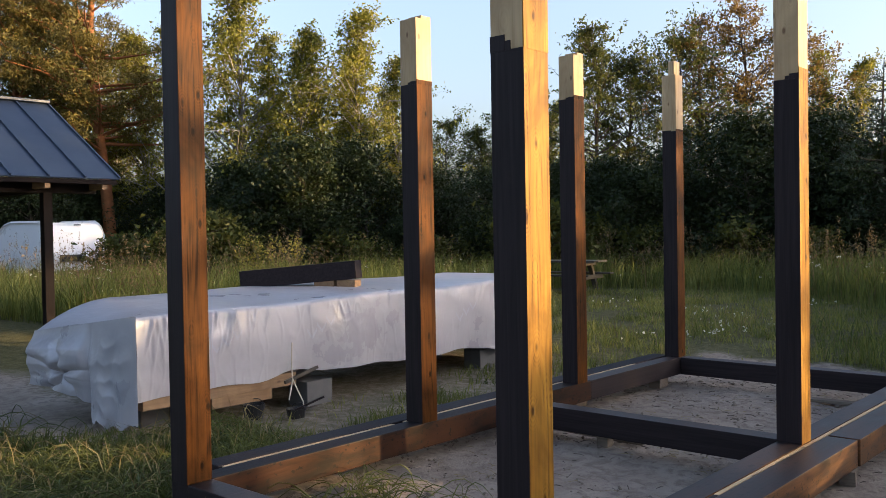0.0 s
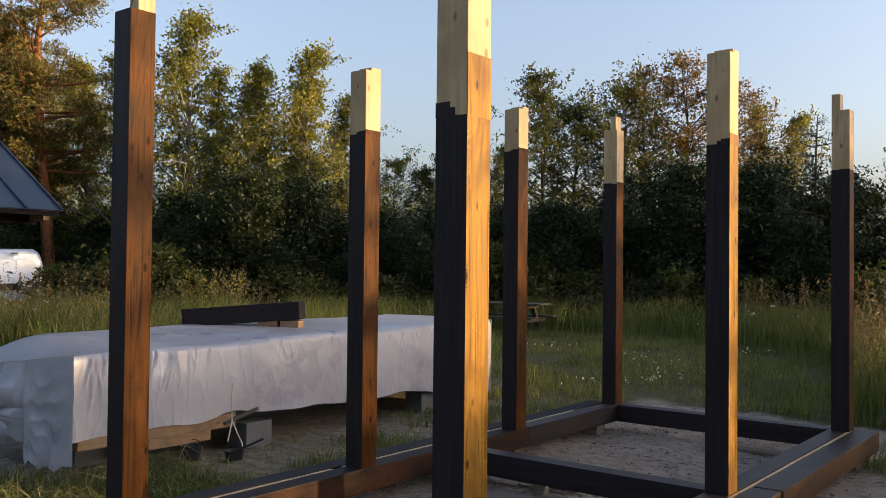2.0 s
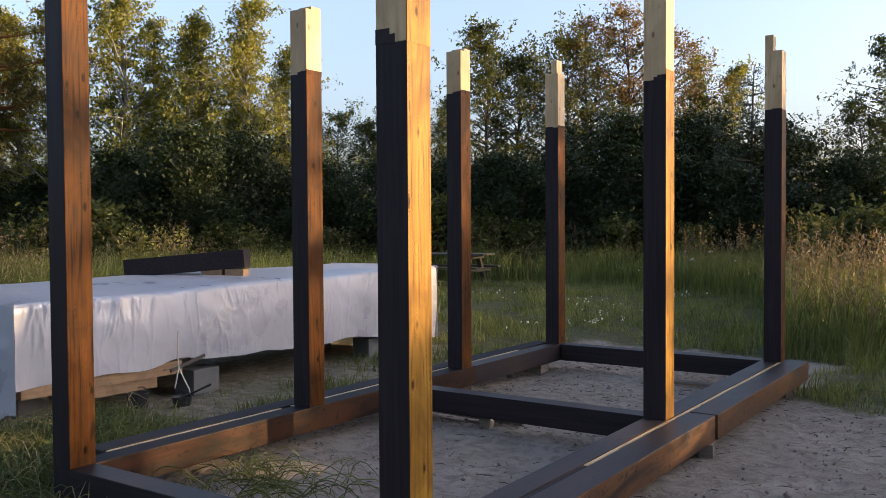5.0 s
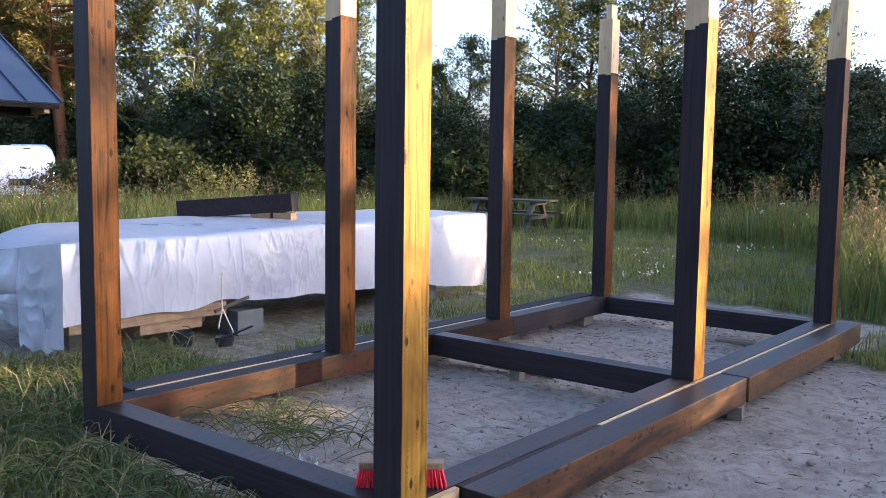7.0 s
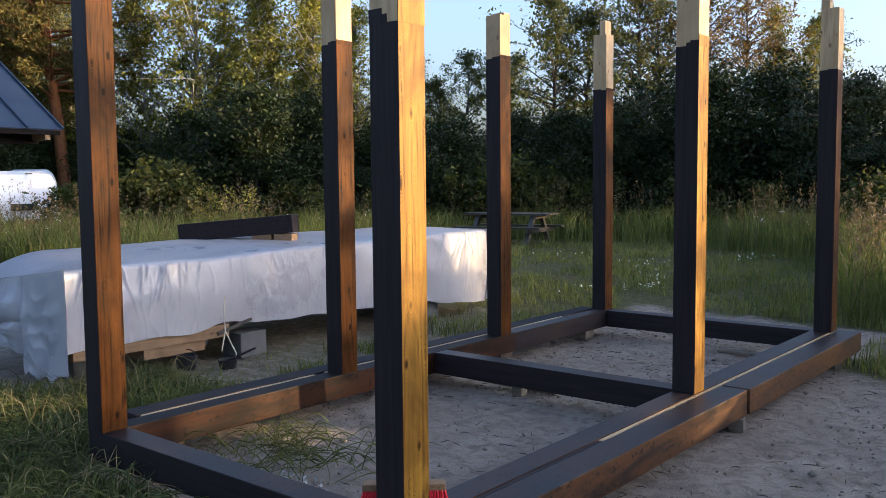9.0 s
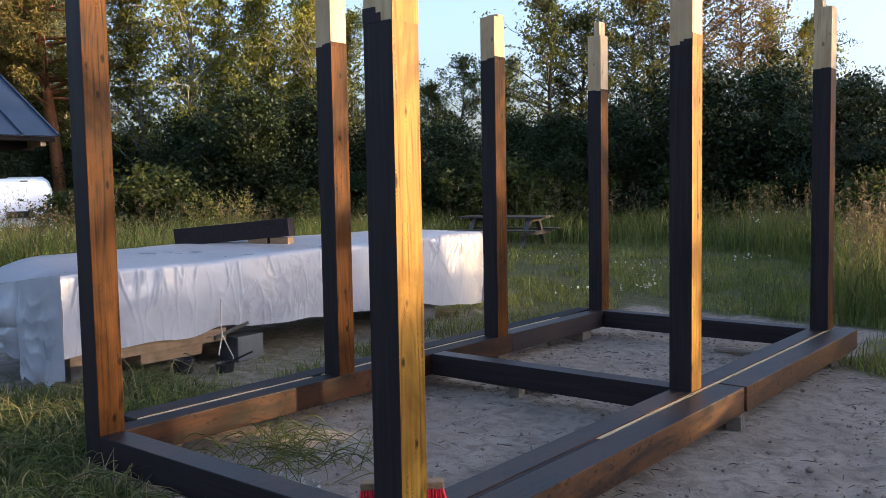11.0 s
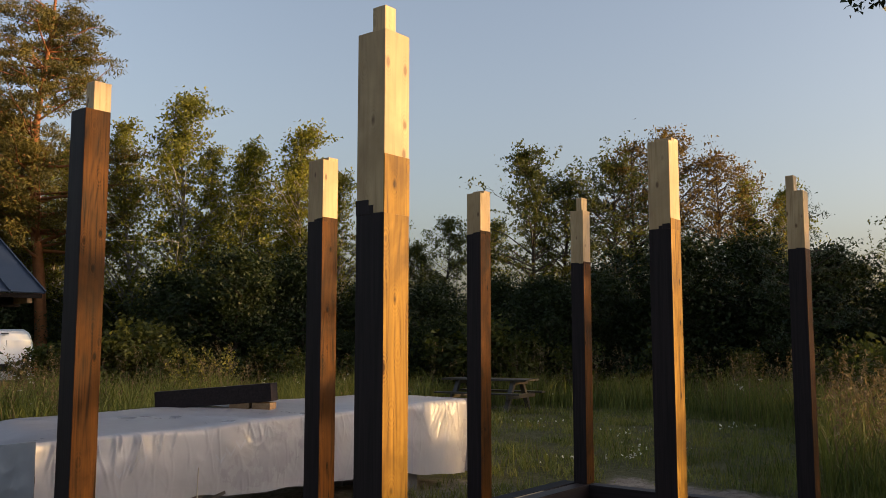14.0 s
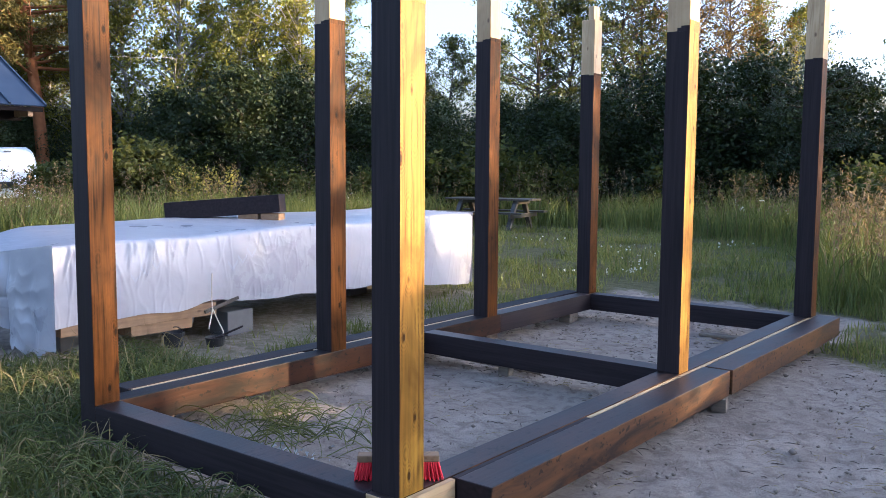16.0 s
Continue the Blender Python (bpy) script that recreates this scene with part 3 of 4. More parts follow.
# faint grey zigzag prints on the long side
PRINT = plain("grey_print", (0.43, 0.44, 0.49), 0.35, 0.1, 20, 0.0)
for py, pz, ps in ((-1.10, 0.66, 0.9), (-0.10, 0.68, 1.0), (1.9, 0.66, 1.0)):
    bm = bmesh.new()
    for k in range(3):
        for leg in (0, 1):
            cols = []
            for s in range(9):
                u = s / 8
                y = py + ps * (0.11 * k + 0.055 * (leg + u) - 0.16)
                z = pz + ps * ((0.07 * u if leg else 0.07 * (1 - u)) + 0.05 * k - 0.08)
                pair = []
                for dz in (0, 0.032 * ps):
                    p = hull.ray_cast(Vector((0, y, z + dz)), Vector((-1, 0, 0)))[0]
                    pair.append(bm.verts.new(p + Vector((0.004, 0, 0))))
                cols.append(pair)
            for a, b in zip(cols, cols[1:]):
                bm.faces.new((a[0], b[0], b[1], a[1]))
    part("printed_mark", bm, PRINT, pile_cover, "faint grey zigzag print")
part("gathered_end", end_drape(PY0, -1, 1.0, 0.22, 0.06), TARP, pile_cover, "crumpled ragged end of the sheet", True)
part("far_end", end_drape(PY1, 1, 4.0, 0.14, 0.03), TARP, pile_cover, "", True)

stack = thing("lumber_stack", "stack of pale sawn boards under the plastic sheet", "lumber")
for y0, y1, z0, z1, x1 in ((-1.82, -0.36, 0.22, 0.33, -4.07), (-1.2, -0.6, 0.13, 0.218, -4.10), (-0.25, 1.6, 0.27, 0.34, -4.45), (1.62, 3.35, 0.24, 0.34, -4.35)):
    for k in range(5):
        xb = x1 - k * 0.245
        part("board", box(xb - 0.235, xb, y0 + 0.03 * k, y1 - 0.02 * k, z0, z1, 0.004), SCRAP, stack)
for k in range(4):
    for r in range(3):
        part("board", box(-4.12 - k * 0.31 - 0.29, -4.12 - k * 0.31, PY0 + 0.06 + 0.3 * k * (r == 2), PY1 - 0.06, 0.345 + r * 0.17, 0.505 + r * 0.17, 0.004), SCRAP, stack)

for x0, x1, y0, y1, z1, rz in ((-4.35, -4.10, -0.23, 0.08, 0.215, 4), (-5.3, -4.9, -0.4, 0.0, 0.21, 2), (-4.4, -4.15, 2.3, 2.65, 0.21, -3), (-5.3, -5.0, 2.3, 2.6, 0.21, 3), (-5.3, -4.5, -1.6, -1.35, 0.19, 0)):
    c = Matrix.Translation(((x0 + x1) / 2, (y0 + y1) / 2, 0)) @ pose(0, 0, 0, 0, 0, rz) @ Matrix.Translation((-(x0 + x1) / 2, -(y0 + y1) / 2, 0))
    ob = finish("concrete_block", wavy(box(x0, x1, y0, y1, -0.01, z1, 0.008, m=c), 0.004, 9), CONCRETE)
    tagged(ob, "grey concrete block propping up the lumber pile", "concrete block", "pile supports")
prop = finish("broken_plank", wavy(box(-0.22, 0.22, -0.05, 0.05, -0.012, 0.02, 0.003, m=pose(-4.10, -0.28, 0.30, 0, -14, 90)), 0.006, 8), DARK_WOOD)
tagged(prop, "short broken plank wedged under the plastic sheet", "plank")

# beam lying on the pile on small blocks
bm = box(-0.09, 0.09, -0.65, 0.65, 0, 0.185, 0.005, m=pose(-5.2, 0.633, 1.017, 4.7, 0, -63))
top_beam = tagged(finish("loose_beam", bm, BLACK["y"]), "black-stained beam lying aslant on the covered pile", "beam")
for back, length in ((0.12, 0.2), (0.36, 0.22)):
    bm = box(-0.085, 0.085, -length / 2, length / 2, 0, 0.075, 0.004, m=pose(-4.62 - 0.893 * back, 0.93 - 0.456 * back, 0.978, 0, 0, -63))
    tagged(finish("wood_block", bm, SCRAP), "small sawn wood block under the loose beam", "wood block", "spacer blocks")


def curve_tube(name, pts, r, mat, label, cat):
    v, f = tubes([(np.array(pts), np.full(len(pts), r))], 6)
    return tagged(new(name, mesh_from(name, v, f, mat, smooth=True)), label, cat)


curve_tube("tie_cord", [(-4.005, -0.45, 0.60), (-4.0, -0.46, 0.5), (-3.99, -0.47, 0.38), (-3.98, -0.47, 0.29), (-3.96, -0.43, 0.18), (-3.93, -0.40, 0.09), (-3.90, -0.42, 0.02)], 0.006, CORD, "pale cord hanging down from the sheet", "cord")
curve_tube("tie_cord", [(-3.98, -0.47, 0.29), (-3.97, -0.50, 0.2), (-3.96, -0.53, 0.12)], 0.006, CORD, "loose end of the pale cord", "cord")


# ---- small things on the ground ----
def tub(x, y, r, h, label, handle):
    t = thing("paint_tub", label, "paint tub", "paint tubs", (x, y, 0))
    bm = bmesh.new()
    prof = [(0.0, 0.004), (r * 0.82, 0.004), (r, h), (r * 0.93, h), (r * 0.76, 0.02), (0.0, 0.02)]
    rings = []
    for rr, z in prof:
        rings.append([bm.verts.new((max(rr, 0.001) * math.cos(a * math.tau / 20), max(rr, 0.001) * math.sin(a * math.tau / 20), z)) for a in range(20)])
    for a, b in zip(rings, rings[1:]):
        for k in range(20):
            bm.faces.new((a[k], a[(k + 1) % 20], b[(k + 1) % 20], b[k]))
    part("tub", bm, RUBBER, t)
    pts = [(r * 0.98 * math.cos(a), r * 0.35 * math.sin(a) * 0.6 + 0.02, h * 0.9 + 0.55 * r * math.sin(a)) for a in np.linspace(0, math.pi, 9)]
    v, f = tubes([(np.array(pts), np.full(9, 0.004))], 5)
    o = new("carrying_handle", mesh_from("carrying_handle", v, f, RUBBER))
    o.parent = t
    if handle:
        bm = box(-0.012, 0.012, -0.13, 0.16, -0.008, 0.008, 0.003, m=pose(0.04, 0.08, h + 0.02, 22, 0, -35))
        part("brush_handle", bm, BLACK["y"], t, "dark paint brush laid across the tub")


tub(-3.78, -0.60, 0.085, 0.085, "black plastic paint tub with a brush across it", True)
tub(-4.05, -0.83, 0.095, 0.125, "black plastic paint bucket on the sand", False)

broom = thing("broom_head", "wooden broom head with red bristles behind a post", "broom", at=(-0.015, -2.515, TOP))
turn = pose(0, 0, 0, 0, 0, 40.8)
part("wooden_back", box(-0.172, 0.172, -0.03, 0.03, 0.072, 0.102, 0.006, m=turn), SCRAP, broom, "pale bare wooden back")
rng = np.random.default_rng(5)
tuft = []
for a in np.linspace(-0.165, 0.165, 34):
    for b in (-0.024, -0.012, 0.0, 0.012, 0.024):
        for _ in range(4):
            e = rng.normal(0, 0.006, 2)
            tuft.append((np.array([(a, b, 0.078), (a * 1.03 + e[0] * 0.5, b * 1.3 + e[1], 0.04), (a * 1.08 + e[0], b * 1.7 + e[1] * 1.5, 0.003)]), np.array([0.004, 0.0035, 0.002])))
v, f = tubes(tuft, 4)
v = v @ np.array(turn.to_3x3()).T
o = new("bristles", mesh_from("bristles", v, f, RED))
o.parent = broom
tagged(o, "dense red plastic bristles")

for x0, x1, y0, y1, z0, z1, m, lab in (
        (-0.5, 0.5, -0.045, 0.045, 0, 0.022, pose(-1.55, 0.27, 0.035, 6, 2.5, 6), "grey weathered plank lying under the cross beam"),
        (-0.04, 0.04, -0.05, 0.05, 0, 0.09, pose(-1.28, 0.16, -0.005, 0, 0, 8), "short dark wood chock under the cross beam"),
        (-0.045, 0.045, -0.06, 0.06, 0, 0.085, pose(0.325, 0.26, -0.005, 0, 0, 14), "pale wood chock under the outer beam"),
        (-0.06, 0.06, -0.10, 0.10, 0, 0.085, pose(0.26, 2.55, -0.005, 0, 0, -8), "wood chock under the outer beam"),
        (-0.06, 0.06, -0.10, 0.10, 0, 0.085, pose(0.26, -2.0, -0.005, 0, 0, -4), "wood chock under the outer beam"),
        (-0.06, 0.06, -0.10, 0.10, 0, 0.085, pose(-2.25, -2.2, -0.005, 0, 0, 5), "wood chock under a sill beam"),
        (-0.06, 0.06, -0.10, 0.10, 0, 0.085, pose(-2.2, 1.2, -0.005, 0, 0, 5), "wood chock under a sill beam"),
        (-0.06, 0.06, -0.10, 0.10, 0, 0.085, pose(-2.1, 2.5, -0.005, 0, 0, 5), "wood chock under a sill beam"),
        (-0.3, 0.3, -0.05, 0.05, 0, 0.025, pose(-0.45, 2.62, 0.005, 0, 0, 3), "short brown board lying on the sand")):
    ob = finish("wood_chock" if z1 > 0.05 else "plank", wavy(box(x0, x1, y0, y1, z0, z1, 0.004, m=m), 0.003, 9), OLD_WOOD)
    tagged(ob, lab, "wood block" if z1 > 0.05 else "plank", "loose wood")


# ---- picnic table ----
def picnic_table():
    t = thing("picnic_table", "weathered wooden picnic table standing in the tall grass", "picnic table")
    for k in range(4):
        part("tabletop_plank", box(-0.95, 0.95, -0.38 + k * 0.195, -0.20 + k * 0.195, 0.71, 0.75, 0.005), DARK_WOOD, t)
    for y in (-0.78, 0.56):
        part("bench_plank", box(-0.95, 0.95, y, y + 0.24, 0.40, 0.44, 0.005), DARK_WOOD, t)
    for x in (-0.62, 0.62):
        for s in (-1, 1):
            part("leg", box(-0.045, 0.045, -0.05, 0.05, 0, 0.84, 0.004, m=Matrix.Translation((x, s * 0.66, 0)) @ pose(0, 0, 0, s * 32, 0, 0)), DARK_WOOD, t)
        part("cross_rail", box(x + 0.047, x + 0.09, -0.78, 0.80, 0.30, 0.398, 0.004), DARK_WOOD, t)
        part("batten", box(x + 0.047, x + 0.09, -0.36, 0.38, 0.63, 0.708, 0.004), DARK_WOOD, t)
    return t


picnic_table().matrix_world = pose(-10.0, 12.4, 0.03, 0, 0, 9) @ Matrix.Diagonal((1.18, 1, 1, 1))


# ---- carport ----
def carport():
    t = thing("carport", "open timber carport with a dark blue standing-seam roof", "carport")
    ex, rx, bx, ez, rz = -10.36, -12.74, -15.12, 2.38, 3.77
    y0, y1 = -6.0, 1.41
    ln = math.hypot(rx - ex, rz - ez)
    for s, x0 in ((1, ex), (-1, bx)):
        ang = math.degrees(math.atan2(rz - ez, abs(rx - ex)))
        m = Matrix.Translation((x0, 0, ez)) @ (pose(0, 0, 0, 0, -ang, 180) if s == 1 else pose(0, 0, 0, 0, -ang, 0))
        flip = s
        sheet = part("roof_sheet", box(0, ln, min(-flip * y0, -flip * y1), max(-flip * y0, -flip * y1), 0, 0.02, 0, m=m), ROOF, t)
        n = 14
        for k in range(n + 1):
            yy = -flip * (y1 + (y0 - y1) * k / n)
            part("seam", box(0, ln, yy - 0.012, yy + 0.012, 0.02, 0.05, 0, m=m), ROOF, sheet)
    part("ridge_cap", box(rx - 0.12, rx + 0.12, y0, y1 + 0.02, rz + 0.0, rz + 0.05, 0.01), ROOF, t)
    part("fascia", box(ex - 0.05, ex - 0.02, y0, y1 - 0.03, ez - 0.07, ez - 0.005, 0.003), ROOF_POST, t)
    for xx in (ex - 0.55, bx + 0.55):
        part("wall_plate", box(xx - 0.075, xx + 0.075, y0 + 0.2, y1 - 0.13, ez - 0.19, ez - 0.04, 0.005), ROOF_POST, t, "brown timber plate beam")
        for yy in (y1 - 0.86, y1 - 1.95, y1 - 4.2, y0 + 0.5):
            part("upright", box(xx - 0.065, xx + 0.065, yy - 0.065, yy + 0.065, 0, ez - 0.19, 0.005), ROOF_POST, t)
    for yy in (y1 - 0.2, y1 - 1.05, y1 - 1.95, y1 - 2.85, y1 - 3.75, y1 - 4.65):
        part("rafter_tail", box(ex - 0.62, ex - 0.06, yy - 0.04, yy + 0.04, ez - 0.14, ez - 0.02, 0.004), SCRAP, t, "pale rafter end")
    part("gable_beam", box(bx + 0.6, ex - 0.6, y1 - 0.75, y1 - 0.6, ez - 0.16, ez - 0.03, 0.004), ROOF_POST, t)
    part("back_board", box(bx + 0.50, bx + 0.53, y0 + 0.5, y1 - 1.9, 1.85, 2.17, 0.004), PANEL, t, "pale board under the far eave")
    return t


carport()


# ---- van ----
def van():
    t = thing("van", "white panel van parked behind tall grass, seen from behind", "van")
    prof = [(0.0, 0.42), (0.02, 0.9), (0.10, 1.45), (0.22, 1.76), (0.42, 1.84), (2.4, 1.86), (2.9, 1.78), (3.5, 1.28), (4.2, 1.08), (4.42, 0.75), (4.42, 0.36), (0.05, 0.34)]
    bm = bmesh.new()
    halves = []
    for s, inset in ((-1, 0.12), (-1, 0.0), (1, 0.0), (1, 0.12)):
        row = []
        for x, z in prof:
            w = 0.88 - 0.10 * max(0, (z - 1.0) / 0.86) ** 2
            row.append(bm.verts.new((-x, s * (w - inset * 0.5), z - (inset * 0.28 if z > 1.2 else 0) * 0 + (0.0 if inset == 0 else 0.0))))
        halves.append(row)
    n = len(prof)
    for a, b in zip(halves[:1] + halves[1:3], halves[1:2] + halves[2:]):
        for k in range(n):
            bm.faces.new((a[k], a[(k + 1) % n], b[(k + 1) % n], b[k]))
    bm.faces.new(halves[0])
    bm.faces.new(list(reversed(halves[3])))
    bmesh.ops.remove_doubles(bm, verts=bm.verts, dist=0.001)
    bmesh.ops.bevel(bm, geom=[e for e in bm.edges if e.calc_face_angle(0) > 0.35], offset=0.05, segments=3, affect='EDGES', profile=0.6)
    body = part("body", bm, VAN_WHITE, t)
    for y0, y1, lab in ((-0.76, 0.10, "rear_door"), (0.115, 0.76, "rear_door")):
        d = part(lab, box(0.008, 0.03, y0, y1, 0.55, 1.60, 0.008, m=pose(-0.035, 0, 0, 0, -3.5, 0)), VAN_WHITE, body)
    part("plate_recess", box(0.02, 0.04, -0.50, 0.12, 0.80, 0.98, 0.004), VAN_DARK, t, "black recess for the number plate")
    part("bumper", box(-0.06, 0.07, -0.85, 0.85, 0.36, 0.56, 0.03), VAN_DARK, t)
    for y in (-0.83, 0.83):
        part("tail_light", box(-0.02, 0.03, y - 0.05, y + 0.05, 0.72, 1.05, 0.015), VAN_LIGHT, t)
    part("brake_light", box(-0.19, -0.10, 0.0, 0.16, 1.755, 1.785, 0.006), VAN_DARK, t)
    for x in (-0.75, -3.5):
        for y in (-0.80, 0.80):
            bm = bmesh.new()
            bmesh.ops.create_cone(bm, cap_ends=True, segments=28, radius1=0.32, radius2=0.32, depth=0.2, matrix=pose(x, y, 0.32, 90, 0, 0))
            bmesh.ops.bevel(bm, geom=[e for e in bm.edges if e.calc_face_angle(0) > 1], offset=0.04, segments=2, affect='EDGES')
            w = part("wheel", bm, RUBBER, t)
            bm = bmesh.new()
            bmesh.ops.create_cone(bm, cap_ends=True, segments=20, radius1=0.19, radius2=0.17, depth=0.215, matrix=pose(x, y, 0.32, 90, 0, 0))
            part("rim", bm, CONCRETE, w)
    return t


van().matrix_world = pose(-22.2, 6.45, 0, 0, 0, 0) @ Matrix.Diagonal((1.05, 1.05, 1.06, 1))


# ---- trees ----
def broadleaf(seed, H, W, nleaf, size, bare=0.18, limbs=46, droop=0.2, top=0.35, clump=0.30, spire=False):
    """A tree's wood and its leaf places: tapered trunk, rising limbs, twigs, leaves in loose clumps."""
    rng = np.random.default_rng(seed)
    k = 9
    tz = np.linspace(0, H * 0.97, k)
    wob = np.cumsum(rng.normal(0, 0.012 * H, (k, 2)), 0) * np.linspace(0, 1, k)[:, None]
    trunk = np.column_stack([wob, tz])
    paths = [(trunk, np.linspace(0.011 * H + 0.03, 0.012, k))]
    centres = []
    for n in range(limbs):
        h = bare + (0.98 - bare) * (n + rng.random()) / limbs
        base = np.array([np.interp(h * H, tz, trunk[:, 0]), np.interp(h * H, tz, trunk[:, 1]), h * H])
        shape = max(0.16, math.sin(math.pi * min(1, (h - bare * 0.6) / (1 - bare * 0.6)) ** (1 + top)) ** 0.8)
        if spire:
            shape = (0.06 + 1.0 * (1 - h) ** 0.8 * min(1, 0.45 + h * 2)) * rng.choice([0.5, 0.9, 1.3])
        L = W * shape * rng.uniform(0.55, 1.3)
        a = rng.uniform(0, math.tau)
        rise = rng.uniform(0.7, 1.9) if spire else rng.uniform(0.35, 1.0)
        d = np.array([math.cos(a), math.sin(a), rise])
        s = np.linspace(0, 1, 5)
        pts = base + (d / np.linalg.norm(d))[None] * (L * s)[:, None]
        pts[:, 2] -= droop * L * s ** 2
        pts += rng.normal(0, 0.03 * L, pts.shape) * s[:, None]
        paths.append((pts, np.linspace(0.006 * H * (1.1 - h) + 0.006, 0.004, 5)))
        m = 3
        for _ in range(m):
            u = rng.uniform(0.35, 1.0)
            p = base + (pts[-1] - base) * u
            p[2] = np.interp(u, s, pts[:, 2])
            tip = p + rng.normal(0, 0.24 * L + 0.10, 3) * [1, 1, 0.8]
            tip[2] -= 0.1 * droop * L
            paths.append((np.array([p, (p + tip) / 2 + rng.normal(0, 0.02, 3), tip]), np.array([0.007, 0.005, 0.002])))
            c = max(1, int(nleaf / (limbs * m)))
            u2 = rng.random((c, 1))
            centres.append(p + (tip - p) * u2 + rng.normal(0, clump * (0.35 + 0.65 * rng.random()), (c, 3)) * [1, 1, 0.8])
    c = np.concatenate(centres)
    c = c[c[:, 2] > 0.25]
    return paths, leaves(rng, c, size, 1.5, 0.4)


def tree_thing(name, label, cat, wood_mat, leaf_mat, paths, lv, group="trees"):
    t = thing(name, label, cat, group)
    v, f = tubes([q for q in paths if len(q[0]) > 3], 4)
    v2, f2 = tubes([q for q in paths if len(q[0]) == 3] or [paths[0]], 3)
    v, f = np.concatenate([v, v2]), np.concatenate([f, f2 + len(v)])
    o = new("trunk", mesh_from("trunk", v, f, wood_mat, smooth=True))
    o.parent = t
    o = new("crown", mesh_from("crown", lv[0], lv[1], leaf_mat))
    o.parent = t
    return t


def conifer(seed, H, W, nclump, per, needle, bare=0.3, flat=0.45):
    """A pine: straight trunk, whorls of limbs, tufts of needles towards their ends."""
    rng = np.random.default_rng(seed)
    tz = np.linspace(0, H, 10)
    trunk = np.column_stack([0.02 * H * np.sin(tz * 0.35), 0.015 * H * np.sin(tz * 0.5 + 1), tz])
    paths = [(trunk, np.linspace(0.013 * H + 0.02, 0.012, 10))]
    C, n = [], 0
    while n < nclump:
        h = bare + (1 - bare) * rng.random() ** 0.85
        base = np.array([np.interp(h * H, tz, trunk[:, 0]), np.interp(h * H, tz, trunk[:, 1]), h * H])
        L = W * (0.10 + 0.95 * min(1, (1 - h) * 1.9) ** 0.8) * rng.uniform(0.45, 1.15)
        a = rng.uniform(0, math.tau)
        d = np.array([math.cos(a), math.sin(a), rng.uniform(-0.1, 0.45)])
        s = np.linspace(0, 1, 5)
        pts = base + d[None] * (L * s)[:, None] + rng.normal(0, 0.04 * L, (5, 3)) * s[:, None]
        pts[:, 2] += 0.18 * L * s ** 2
        paths.append((pts, np.linspace(0.02 + 0.004 * H * (1 - h), 0.006, 5)))
        for u in np.linspace(0.45, 1.0, max(2, int(L * 3.2))):
            p = np.array([np.interp(u, s, pts[:, q]) for q in range(3)]) + rng.normal(0, 0.12 * L + 0.02, 3) * [1, 1, 0.4]
            C.append(p + rng.normal(0, 0.12 + 0.025 * L, (per, 3)) * [1, 1, flat])
            n += 1
    c = np.concatenate(C)
    return paths, leaves(rng, c, needle, 3.2, -0.5)


BIRCHES = [tree_thing("birch_tree", "tall slender birch with thin yellow-green foliage", "tree", BARK_BIRCH, LEAF_BIRCH, *broadleaf(s, 9.0, w, n, 0.072, 0.08, 100, 0.3, 0.1, 0.19, True)) for s, w, n in ((11, 3.0, 11500), (12, 3.5, 12500), (13, 2.7, 10500))]
ASPENS = [tree_thing("aspen_tree", "broad deciduous tree with dark green sparse crown", "tree", BARK, LEAF_ASPEN, *broadleaf(s, 9.0, w, n, 0.082, 0.10, 90, 0.1, 0.25, 0.19)) for s, w, n in ((21, 2.6, 11000), (22, 2.2, 9500), (23, 3.0, 12000))]
RUSTY = [tree_thing("alder_tree", "thin-leaved tree with rusty brown foliage", "tree", BARK, LEAF_RUST, *broadleaf(s, 9.0, 2.3, 8000, 0.07, 0.12, 85, 0.1, 0.2, 0.2)) for s in (31, 32)]
# stand out of view, added only to break up the sunlight
THIN = [tree_thing("young_aspen", "unseen thin tree with very sparse leaves, added to fleck the sunlight", "tree", BARK, LEAF_ASPEN, *broadleaf(s, 8.0, 2.8, 4500, 0.13, 0.1, 24, 0.1, 0.0, 0.13)) for s in (71, 72)]
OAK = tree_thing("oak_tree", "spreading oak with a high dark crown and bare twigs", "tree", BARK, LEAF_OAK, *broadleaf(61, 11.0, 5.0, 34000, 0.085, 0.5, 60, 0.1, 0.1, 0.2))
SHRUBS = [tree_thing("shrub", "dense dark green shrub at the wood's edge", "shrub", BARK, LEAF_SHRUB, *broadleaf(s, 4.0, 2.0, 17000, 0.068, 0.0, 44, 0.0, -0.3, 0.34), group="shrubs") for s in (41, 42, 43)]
PINE = tree_thing("pine_tree", "tall Scots pine with an orange upper trunk", "tree", BARK_PINE, NEEDLE, *conifer(51, 15.0, 3.4, 760, 90, 0.042, 0.2))
YOUNG_PINE = tree_thing("young_pine", "young pale pine with a bare pointed leader", "tree", BARK, NEEDLE_FAR, *conifer(52, 6.5, 1.3, 170, 42, 0.03, 0.12))

EYE = Vector((2.4, -5.3))
used = set()


